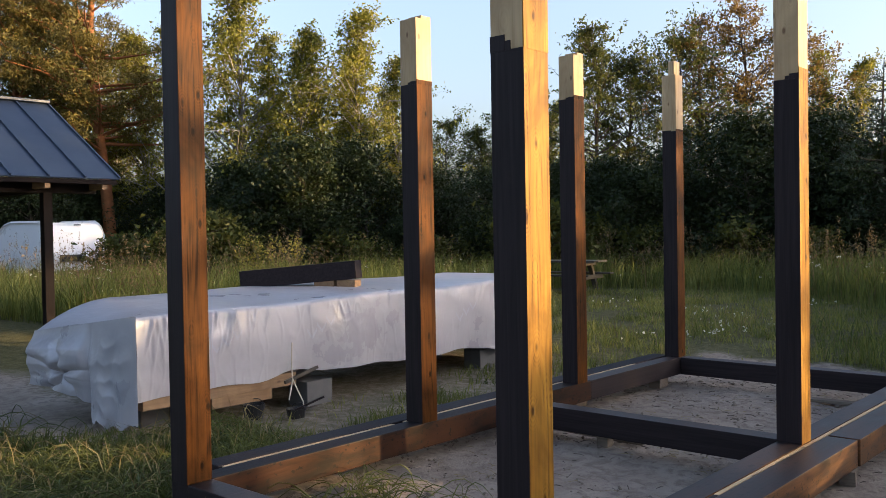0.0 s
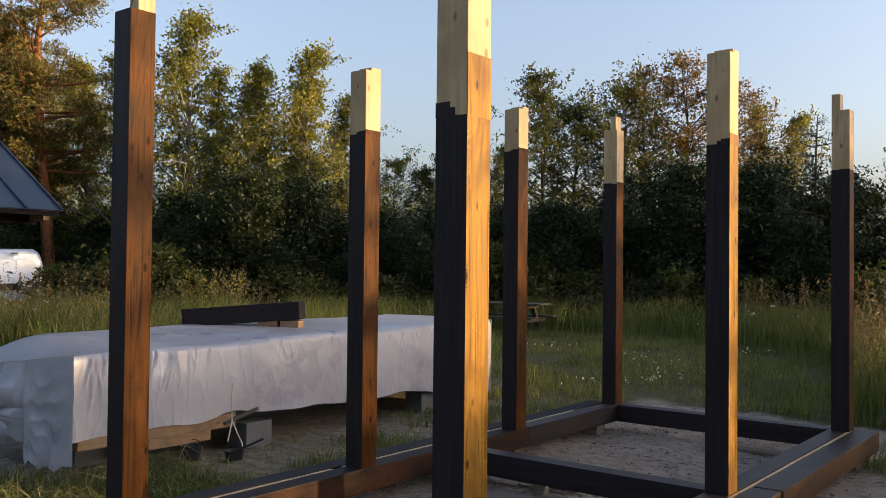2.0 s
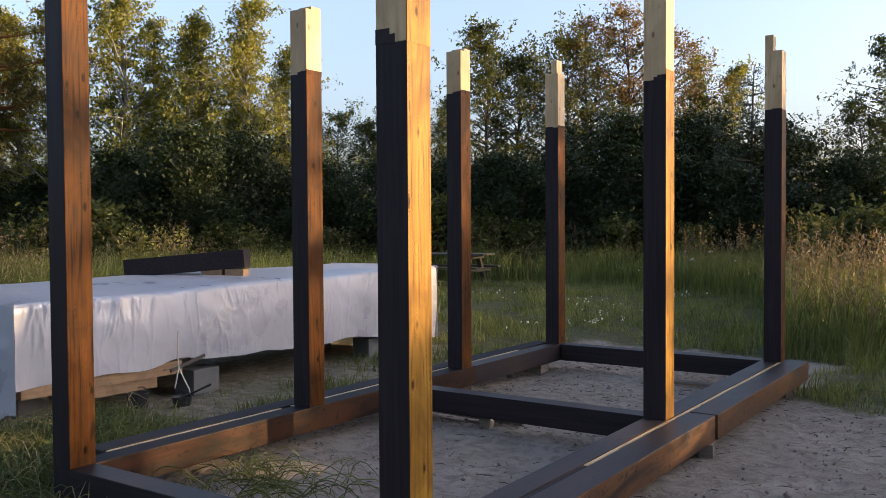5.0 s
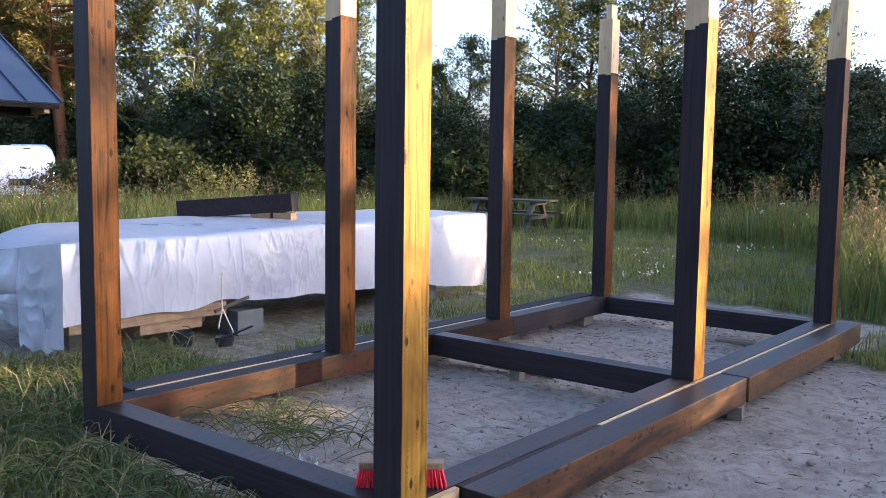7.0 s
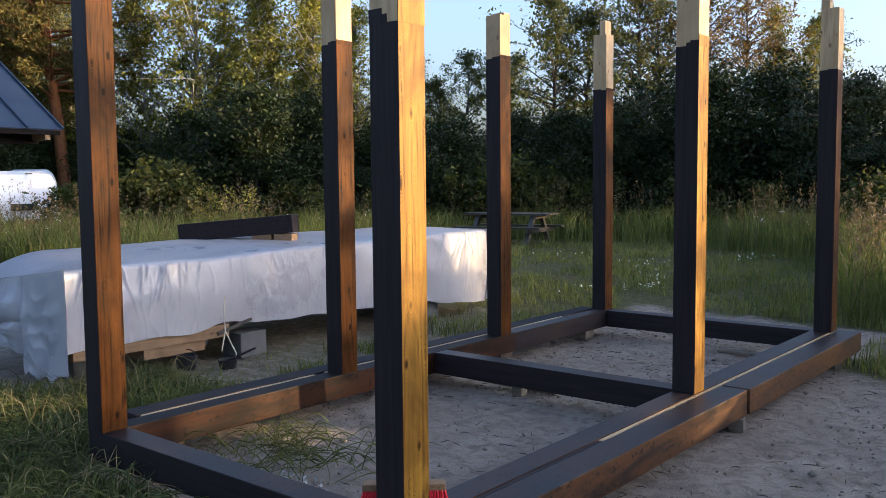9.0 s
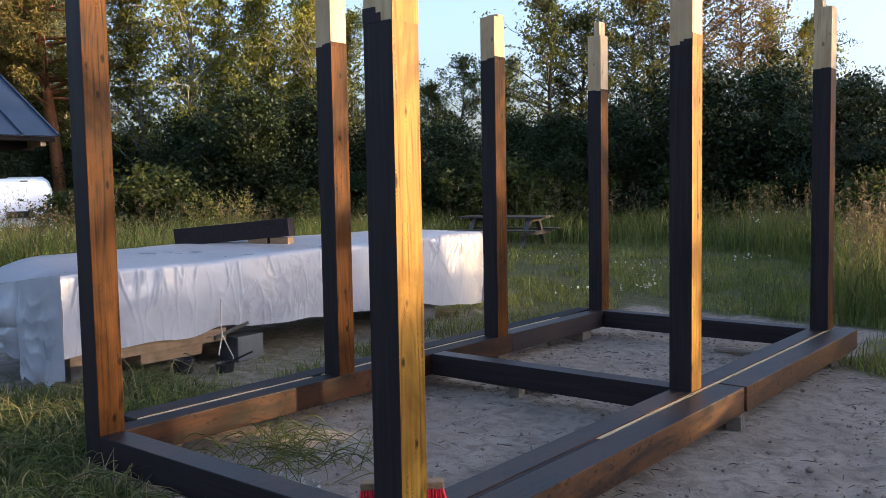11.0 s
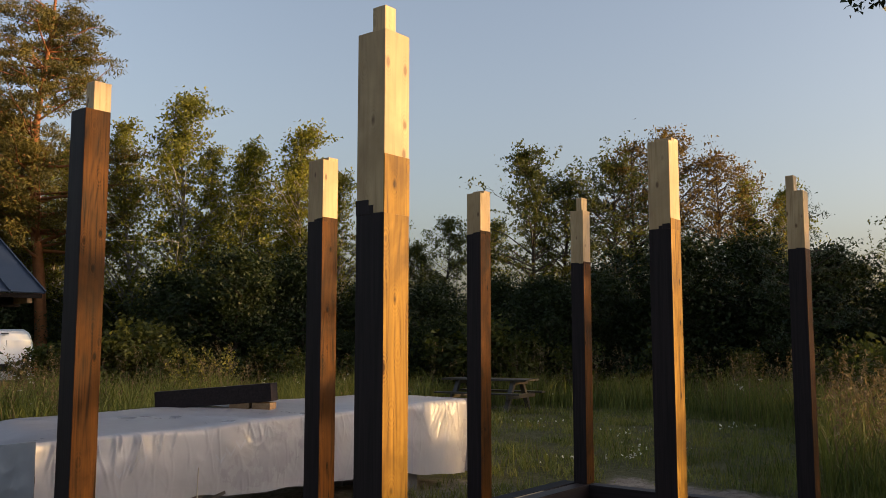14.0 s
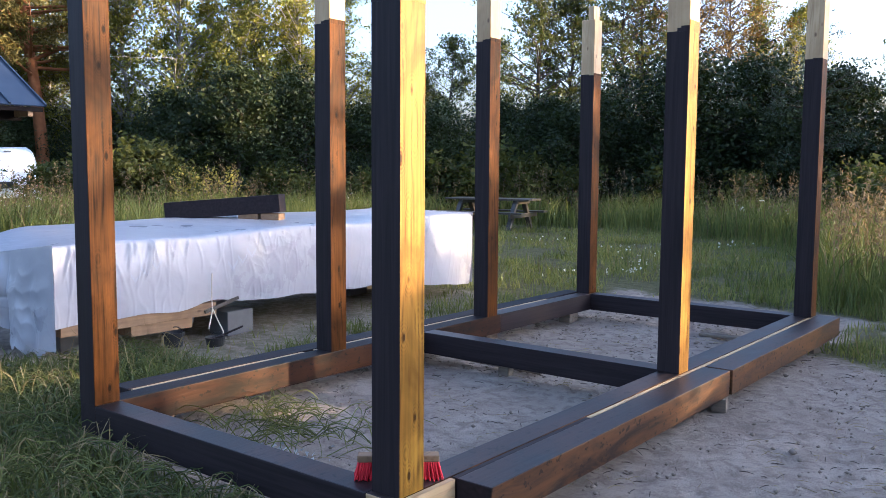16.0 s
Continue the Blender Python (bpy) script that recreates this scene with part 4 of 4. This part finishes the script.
def plant(kinds, n, az, dist, height, stretch=1.0, spin=None):
    """Stands a copy of one of some trees at a bearing from the place where the walk ends."""
    src = kinds[n % len(kinds)]
    a = radians(az)
    p = (EYE.x - math.sin(a) * dist, EYE.y + math.cos(a) * dist, -0.03)
    full = {"birch_tree": 9.0, "aspen_tree": 9.0, "alder_tree": 9.0, "oak_tree": 11.0, "nettle_bush": 1.4, "young_aspen": 8.0, "shrub": 4.0, "pine_tree": 15.0, "young_pine": 6.5}[src.name.split(".")[0]]
    s = height / full
    m = pose(*p, 0, 0, (n * 137.5 + az * 11) % 360 if spin is None else spin)
    ob = src if src.name not in used else copy_thing(src, m)
    used.add(ob.name)
    ob.matrix_basis = m @ Matrix.Diagonal((s * stretch, s * stretch, s, 1))
    return ob


# the row of trees by bearing: kind, bearing, distance, height
ROW = [
    (BIRCHES, 57.6, 34, 9.6), (BIRCHES, 54.9, 31, 10.2), (BIRCHES, 51.6, 30, 8.5), (BIRCHES, 49.6, 32, 8.4), (BIRCHES, 47.6, 30, 9.0), (BIRCHES, 48.0, 33, 8.4), (BIRCHES, 52.8, 33, 8.6),
    (BIRCHES, 45.0, 31, 7.6), (ASPENS, 42.0, 33, 5.6), (ASPENS, 39.8, 32, 5.2), (ASPENS, 37.8, 33, 6.3), (BIRCHES, 35.4, 34, 6.4),
    (ASPENS, 32.4, 31, 8.4), (ASPENS, 30.0, 32, 7.5), (ASPENS, 27.4, 32, 8.1), (RUSTY, 25.8, 33, 9.0), (RUSTY, 23.2, 33, 9.3),
    (RUSTY, 20.6, 33, 8.5), (BIRCHES, 18.6, 34, 7.6), (BIRCHES, 17.0, 34, 7.2), (ASPENS, 12.6, 35, 4.4), (ASPENS, 9.6, 30, 5.2),
    (ASPENS, 7.4, 29, 7.0), (RUSTY, 5.0, 30, 8.0), (ASPENS, 14.4, 38, 4.4), (BIRCHES, 60.5, 37, 9.5), (BIRCHES, 64.0, 38, 10.5), (BIRCHES, 67.5, 39, 10.5),
    (BIRCHES, 71.0, 38, 10.6), (ASPENS, 75.0, 38, 10.0), (ASPENS, 80.0, 38, 10.0), (BIRCHES, 62.0, 40, 9.5), (BIRCHES, 66.0, 41, 10.5),
]
for n, (kinds, az, d, h) in enumerate(ROW):
    plant(kinds, n, az, d, h)
plant([PINE], 0, 63.0, 35, 17.2)
plant([PINE], 1, 67.8, 36, 14.0)
plant([YOUNG_PINE], 0, 15.6, 26, 5.9)
# second row, that fills the gaps low down
for n in range(9):
    az = 45.0 + n * 4.0
    plant(ASPENS if n % 3 else BIRCHES, n + 3, az + 0.8 * math.sin(n * 5.1), 38 + 2 * math.sin(n * 2.3) + (4 if az > 56 else 0), 5.4 + 0.9 * math.sin(n * 1.7), 1.2)
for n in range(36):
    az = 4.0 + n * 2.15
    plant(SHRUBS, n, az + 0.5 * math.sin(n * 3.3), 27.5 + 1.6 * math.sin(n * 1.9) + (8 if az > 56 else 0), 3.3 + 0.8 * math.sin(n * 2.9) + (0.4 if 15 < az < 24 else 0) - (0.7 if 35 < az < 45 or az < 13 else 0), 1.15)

HERBS = [tree_thing("nettle_bush", "low clump of light green herbs", "bush", BARK, LEAF_ASPEN, *broadleaf(s, 1.4, 0.9, 2400, 0.075, 0.0, 22, 0.0, -0.4, 0.16), group="herbs") for s in (81, 82)]
for n, (az, d, h) in enumerate(((59, 25, 1.6), (57, 25.5, 1.9), (55.5, 25, 1.5), (49, 25.5, 1.4), (43, 25, 1.3), (38, 25, 1.5), (36.5, 25.6, 1.8), (35, 25, 2.0), (33, 25.5, 1.7), (30, 25, 1.4), (24, 25, 1.5), (19, 25, 1.3), (13, 22, 1.5), (11.6, 20, 1.3), (9.5, 18, 1.6), (62, 26, 1.4), (47, 25, 1.2))):
    plant(HERBS, n, az, d, h, 1.2)

# big tree beside the plot, that reaches into the sky at the edge; the rest is unseen growth, added to break the low sun
# into flecks
EDGE = [(2.8, 13.0, 10.8, [OAK], 1.0)]
EDGE += [(18.0, y, 7.6 + 0.6 * math.sin(3 * n), THIN, w) for n, (y, w) in enumerate(((7.2, 0.4), (10.0, 0.3), (13.7, 0.55)))]
EDGE += [(16.0 + 0.8 * math.sin(4 * n), y, h, ASPENS, 1.1) for n, (y, h) in enumerate(((27.0, 8.5), (30.0, 8.5), (33.0, 8.0), (36.0, 6.0), (39.0, 3.5)))]
EDGE += [(19.0, 18.8, 10.0, [OAK], 0.6), (17.0, 21.0, 6.4, ASPENS, 1.3), (17.3, 23.6, 6.8, ASPENS, 1.3)]
EDGE += [(11.2, 5.1, 5.0, THIN, 0.3), (11.2, 7.6, 4.6, THIN, 0.45), (11.0, 10.8, 5.6, THIN, 0.8), (8.0, 7.75, 5.2, ASPENS, 0.25)]
# unseen trees added round the plot behind the camera, to darken the upright faces
for n in range(11):
    a = radians(90 + 17 * n)
    EDGE.append((EYE.x - math.sin(a) * 40, EYE.y + math.cos(a) * 40, 8.5 + math.sin(n * 2.2), ASPENS, 2.2))
# unseen shrub rows, added to hold the low sun off sand and post feet
EDGE += [(10.0 + 0.5 * math.sin(3 * n), -3.0 + 1.15 * n, (2.3 if n < 5 else 2.65) + 0.08 * math.sin(2 * n), SHRUBS, 1.3) for n in range(7)]
EDGE += [(10.4, 4.95, 1.7, SHRUBS, 0.6), (10.4, 5.65, 1.65, SHRUBS, 0.5), (10.2, 6.6, 1.85, SHRUBS, 0.5), (10.2, 7.5, 2.2, SHRUBS, 0.6)]
EDGE += [(10.2 + 0.5 * math.sin(3 * n), 8.5 + 1.1 * n, 3.25, SHRUBS, 0.7) for n in range(3)] + [(10.8, 7.9, 3.3, SHRUBS, 0.62), (10.6, 11.6, 3.3, SHRUBS, 0.42)]
EDGE += [(9.2, -2.4 + 1.15 * n, 1.85, SHRUBS, 1.3) for n in range(6)] + [(9.4, y, 1.5, SHRUBS, 1.3) for y in (4.5, 5.5, 6.5)]
for n, (x, y, h, k, st) in enumerate(EDGE):
    v = Vector((x, y)) - EYE
    plant(k, n + 2, math.degrees(math.atan2(-v.x, v.y)), v.length, h, st)


# ---- grass ----
def blades(rng, xy, height, width, lean=0.35):
    """Bent blades of grass, as one array."""
    n = len(xy)
    h = height * rng.uniform(0.5, 1.3, n) * np.array([1 + 0.55 * noise.noise(Vector((x * 0.8, y * 0.8, 2))) for x, y in xy])
    a = rng.uniform(0, math.tau, n)
    side = np.column_stack([np.cos(a), np.sin(a), np.zeros(n)])
    b = rng.uniform(0, math.tau, n)
    l = lean * rng.uniform(0.2, 1.3, n) * h
    off = np.column_stack([np.cos(b) * l, np.sin(b) * l, np.zeros(n)])
    base = np.column_stack([xy, np.full(n, -0.02)])
    mid = base + off * 0.3 + np.column_stack([np.zeros((n, 2)), h * 0.58])
    tip = base + off + np.column_stack([np.zeros((n, 2)), h * np.sqrt(np.maximum(0.2, 1 - (l / h) ** 2 * 0.5))])
    w = (width * rng.uniform(0.7, 1.3, n))[:, None]
    v = np.stack([base - side * w / 2, base + side * w / 2, mid + side * w * 0.4, mid - side * w * 0.4, tip], 1).reshape(-1, 3)
    k = 5 * np.arange(n)[:, None]
    f = np.concatenate([k + [0, 1, 2], k + [0, 2, 3], k + [3, 2, 4]])
    return v, f, tip


def stuff(name, v, f, mat, label, cat):
    return tagged(new(name, mesh_from(name, v, f, mat)), label, cat, kind="stuff")


def sector(rng, n, az0, az1, d0, d1):
    az = np.radians(rng.uniform(az0, az1, n))
    d = np.sqrt(rng.uniform(d0 * d0, d1 * d1, n))
    return np.column_stack([EYE.x - np.sin(az) * d, EYE.y + np.cos(az) * d])


def clumpy(rng, xy, f=0.6, bias=0.0):
    keep = np.array([noise.noise(Vector((x * f, y * f, 7))) for x, y in xy]) + bias + rng.normal(0, 0.12, len(xy)) > 0
    return xy[keep]


rng = np.random.default_rng(77)
# the front edge of the tall grass runs farther off in the middle than at the sides
tall = sector(rng, 90000, 2, 80, 12.5, 29)
bear = np.degrees(np.arctan2(-(tall[:, 0] - EYE.x), tall[:, 1] - EYE.y))
rad = np.hypot(tall[:, 0] - EYE.x, tall[:, 1] - EYE.y)
edge = np.interp(bear, [2, 12, 17, 24, 34, 45, 60, 80], [10.5, 13.0, 18.5, 21.6, 23.4, 18.5, 15.5, 15])
keep = rad > edge + rng.normal(0, 0.5, len(rad))
keep &= ~((tall[:, 0] < -9.8) & (tall[:, 0] > -15.4) & (tall[:, 1] < 1.6))
keep &= ~((tall[:, 0] < -21.6) & (tall[:, 0] > -27) & (tall[:, 1] > 5.2) & (tall[:, 1] < 7.7))
tall = np.concatenate([tall[keep], sector(rng, 3600, 3, 15.0, 10.5, 16)])
tall = tall[tall[:, 0] < 0.95]
tall = tall[~((np.abs(tall[:, 0] + 9.4) < 1.7) & (np.abs(tall[:, 1] - 12.0) < 1.5))]
v, f, tips = blades(rng, tall, 0.74, 0.019, 0.45)
stuff("tall_grass", v, f, GRASS_TALL, "tall unmown meadow grass along the trees", "grass")
pick = np.concatenate([clumpy(rng, tall, 0.35, 0.0)[:3200], sector(rng, 420, 8, 14.5, 10.5, 15.5)])
v, f, tips = blades(rng, pick, 1.02, 0.009, 0.22)
v2, f2 = leaves(rng, np.repeat(tips, 7, 0) + rng.normal(0, 1, (len(tips) * 7, 3)) * [0.02, 0.02, 0.07], 0.022, 2.6, 1.0)
stuff("seeding_grass", np.concatenate([v, v2]), np.concatenate([f, f2 + len(v)]), SEED, "tall grass with pale brown seed heads", "grass")
pick = clumpy(rng, tall[::-1], 0.5, -0.25)[:420]
pick = pick[np.hypot(pick[:, 0] - EYE.x, pick[:, 1] - EYE.y) > 16.5]
v, f = leaves(rng, np.repeat(np.column_stack([pick, rng.uniform(0.3, 0.85, len(pick))]), 4, 0) + rng.normal(0, 0.035, (4 * len(pick), 3)), 0.04, 1.0, 0)
stuff("meadow_flowers", v, f, FLOWER, "small white flowers scattered in the grass", "flowers")
gold = sector(rng, 14, 51.5, 55, 21, 24)
v, f = leaves(rng, np.repeat(np.column_stack([gold, rng.uniform(0.75, 1.35, len(gold))]), 40, 0) + rng.normal(0, 0.11, (40 * len(gold), 3)), 0.05, 1.2, 0)
stuff("goldenrod", v, f, YELLOW, "yellow goldenrod flowering at the meadow's edge", "flowers")

mid = np.concatenate([sector(rng, 95000, 3, 60, 7.5, 22), sector(rng, 9000, 6, 16, 7.0, 15)])
mask = sand_mask(mid[:, 0], mid[:, 1])
mid = mid[(mask + rng.normal(0, 0.12, len(mask)) > 0.6) & ~((mid[:, 0] < -3.95) & (mid[:, 0] > -5.7) & (mid[:, 1] > -2.1) & (mid[:, 1] < 3.6))]
mid = clumpy(rng, clumpy(rng, mid, 0.9, 0.12), 2.6, 0.15)
v, f, tips = blades(rng, mid, 0.12, 0.011, 0.9)
stuff("short_grass", v, f, GRASS_SHORT, "short trampled green grass", "grass")

side = np.column_stack([rng.normal(0.3, 0.8, 3400), rng.uniform(4.2, 8.5, 3400)])
side = side[side[:, 0] < 1.0]
side = clumpy(rng, side[sand_mask(side[:, 0], side[:, 1]) > 0.5], 1.0, 0.2)
v, f, tips = blades(rng, side, 0.42, 0.009, 0.5)
stuff("rough_grass", v, f, GRASS_TALL, "knee-high rough grass at the frame's corner", "grass")
pick = mid[rng.random(len(mid)) < 0.05]
v, f, tips = blades(rng, pick, 0.24, 0.009, 0.5)
tufts = np.repeat(mid[rng.integers(0, len(mid), 420)], 16, 0)
tufts = tufts + rng.normal(0, 0.07, tufts.shape)
v2, f2, tips = blades(rng, tufts, 0.26, 0.010, 0.7)
stuff("grass_tufts", v2, f2, GRASS_TALL, "taller tufts of grass on the trampled ground", "grass")
clover = sector(rng, 9, 18, 34, 12, 18)
v2, f2 = leaves(rng, np.repeat(np.column_stack([clover, np.full(len(clover), 0.12)]), 12, 0) + rng.normal(0, 1, (12 * len(clover), 3)) * [0.25, 0.25, 0.03], 0.035, 1.0, 0)
stuff("clover", v2, f2, FLOWER, "white clover flowers in the short grass", "flowers")
stuff("seedy_grass", v, f, GRASS_DRY, "taller dry stalks in the short grass", "grass")

near = np.column_stack([rng.uniform(-5.5, -0.2, 26000), rng.uniform(-4.6, -1.2, 26000)])
mask = sand_mask(near[:, 0], near[:, 1])
near = near[(mask + rng.normal(0, 0.15, len(mask)) > 0.55) & ~((near[:, 0] > -2.42) & (near[:, 1] > -2.78)) & ~((near[:, 0] < -3.95) & (near[:, 1] > -2.0))]
near = clumpy(rng, near, 1.6, 0.3)
v, f, tips = blades(rng, near, 0.17, 0.011, 1.1)
stuff("matted_grass", v, f, GRASS_NEAR, "matted green grass beside the frame", "grass")
pick = near[rng.random(len(near)) < 0.14]
v, f, tips = blades(rng, pick[::2], 0.3, 0.006, 0.9)
stuff("dry_grass", v, f, GRASS_DRY, "dry straw among the green grass", "grass")
# weeds between frame and pile, and tufts at the pile's end
weed = np.concatenate([np.column_stack([rng.uniform(-3.7, -2.42, 4200), rng.uniform(-2.4, 0.9, 4200)]), np.column_stack([rng.normal(-3.9, 0.4, 1800), rng.normal(-2.35, 0.25, 1800)]),
                       np.column_stack([rng.uniform(-4.2, -2.6, 1500), rng.uniform(1.6, 3.4, 1500)])])
weed = clumpy(rng, weed, 1.9, 0.05)
weed = weed[~((weed[:, 0] < -3.3) & (weed[:, 1] > -1.1) & (weed[:, 1] < 0.3))]
v, f, tips = blades(rng, weed, 0.13, 0.008, 0.8)
stuff("weeds", v, f, GRASS_NEAR, "green weeds growing in the sand", "grass")


def straw(rng, xy, length, rise, r):
    """Long bent stalks that lie over one another."""
    paths = []
    u = np.linspace(0, 1, 6)
    for x, y in xy:
        a, L = rng.uniform(0, math.tau), length * rng.uniform(0.5, 1.4)
        b = a + rng.normal(0, 0.5)
        h = rise * rng.uniform(0.1, 1.3)
        px = x + L * u * (math.cos(a) * (1 - u) + math.cos(b) * u)
        py = y + L * u * (math.sin(a) * (1 - u) + math.sin(b) * u)
        paths.append((np.column_stack([px, py, 0.005 + h * np.sin(math.pi * u ** rng.uniform(0.6, 1.2)) + rng.uniform(0, 0.03)]), r * np.array([1, 1, 0.9, 0.8, 0.6, 0.3])))
    return tubes(paths, 3)


hay = np.column_stack([rng.normal(-1.55, 0.30, 300), rng.normal(-1.85, 0.20, 300)])
hay = hay[(hay[:, 0] > -1.95) & (hay[:, 1] > -2.5)]
v, f = straw(rng, hay[::3], 0.32, 0.11, 0.0036)
stuff("pulled_grass", v, f, GRASS_NEAR, "heap of pulled drying grass on the sand", "grass")
v, f = straw(rng, hay[1::4], 0.24, 0.07, 0.004)
stuff("green_tuft", v, f, GRASS_SHORT, "green grass in the pulled heap", "grass")
lying = near[rng.random(len(near)) < 0.22]
v, f = straw(rng, lying, 0.36, 0.13, 0.004)
stuff("lying_grass", v, f, GRASS_NEAR, "long flattened green grass beside the frame", "grass")
v, f = straw(rng, lying[::5] + 0.03, 0.36, 0.14, 0.003)
stuff("lying_straw", v, f, GRASS_DRY, "long dry stalks lying on the grass", "grass")
bits = np.column_stack([rng.uniform(-2.0, 3.4, 1500), rng.uniform(-3.4, 3.0, 1500)])
bits = clumpy(rng, bits[sand_mask(bits[:, 0], bits[:, 1]) < 0.5], 1.1, 0.05)
v, f = straw(rng, bits, 0.09, 0.012, 0.0016)
stuff("straw_bits", v, f, GRASS_DRY, "short bits of straw on the sand", "debris")

# sticks, straw and clods on the sand
n = 1100
c = np.column_stack([rng.uniform(-2.6, 4.0, n), rng.uniform(-3.6, 3.4, n), np.full(n, 0.004)])
c = c[sand_mask(c[:, 0], c[:, 1]) < 0.5]
a = rng.uniform(0, math.tau, len(c))
L = rng.uniform(0.008, 0.045, len(c))[:, None]
d = np.column_stack([np.cos(a), np.sin(a), rng.normal(0, 0.1, len(c))])
v, f = tubes([(np.array([p - q * l, p + q * l * 0.2 + [0, 0, 0.004], p + q * l]), np.array([0.0018, 0.0026, 0.0012])) for p, q, l in zip(c, d, L)], 4)
stuff("twigs", v, f, BARK, "small dark twigs and bark bits on the sand", "debris")
pale = np.column_stack([rng.normal(-1.2, 0.12, 260), rng.normal(-2.25, 0.12, 260), rng.uniform(0.0, 0.012, 260)])
v, f = leaves(rng, pale, 0.022, 1.2, 0)
stuff("sawdust", v, f, PANEL, "patch of pale shavings on the sand", "debris")

# small clods of dry earth
n = 2600
c = np.column_stack([rng.uniform(-2.6, 3.6, n), rng.uniform(-3.8, 3.6, n)])
c = clumpy(rng, c[sand_mask(c[:, 0], c[:, 1]) < 0.5], 1.4, 0.12)
n = len(c)
s = rng.uniform(0.004, 0.016, (n, 1, 1)) * np.where(rng.random((n, 1, 1)) < 0.05, 2.0, 1.0)
octa = np.array([(1, 0, 0), (-1, 0, 0), (0, 1, 0), (0, -1, 0), (0, 0, 0.7), (0, 0, -0.7)], float)
v = octa[None] * s * rng.uniform(0.6, 1.4, (n, 6, 1)) + rng.normal(0, 0.15, (n, 6, 3)) * s
a = rng.uniform(0, math.tau, n)
rot = np.stack([np.stack([np.cos(a), -np.sin(a)], -1), np.stack([np.sin(a), np.cos(a)], -1)], 1)
v[:, :, :2] = np.einsum("nij,nkj->nki", rot, v[:, :, :2])
v += np.column_stack([c, np.full(n, 0.0)])[:, None]
tri = np.array([(0, 2, 4), (2, 1, 4), (1, 3, 4), (3, 0, 4), (2, 0, 5), (1, 2, 5), (3, 1, 5), (0, 3, 5)])
stuff("clods", v.reshape(-1, 3), (tri[None] + 6 * np.arange(n)[:, None, None]).reshape(-1, 3), GROUND_CLOD, "small dry clods of earth on the sand", "debris")
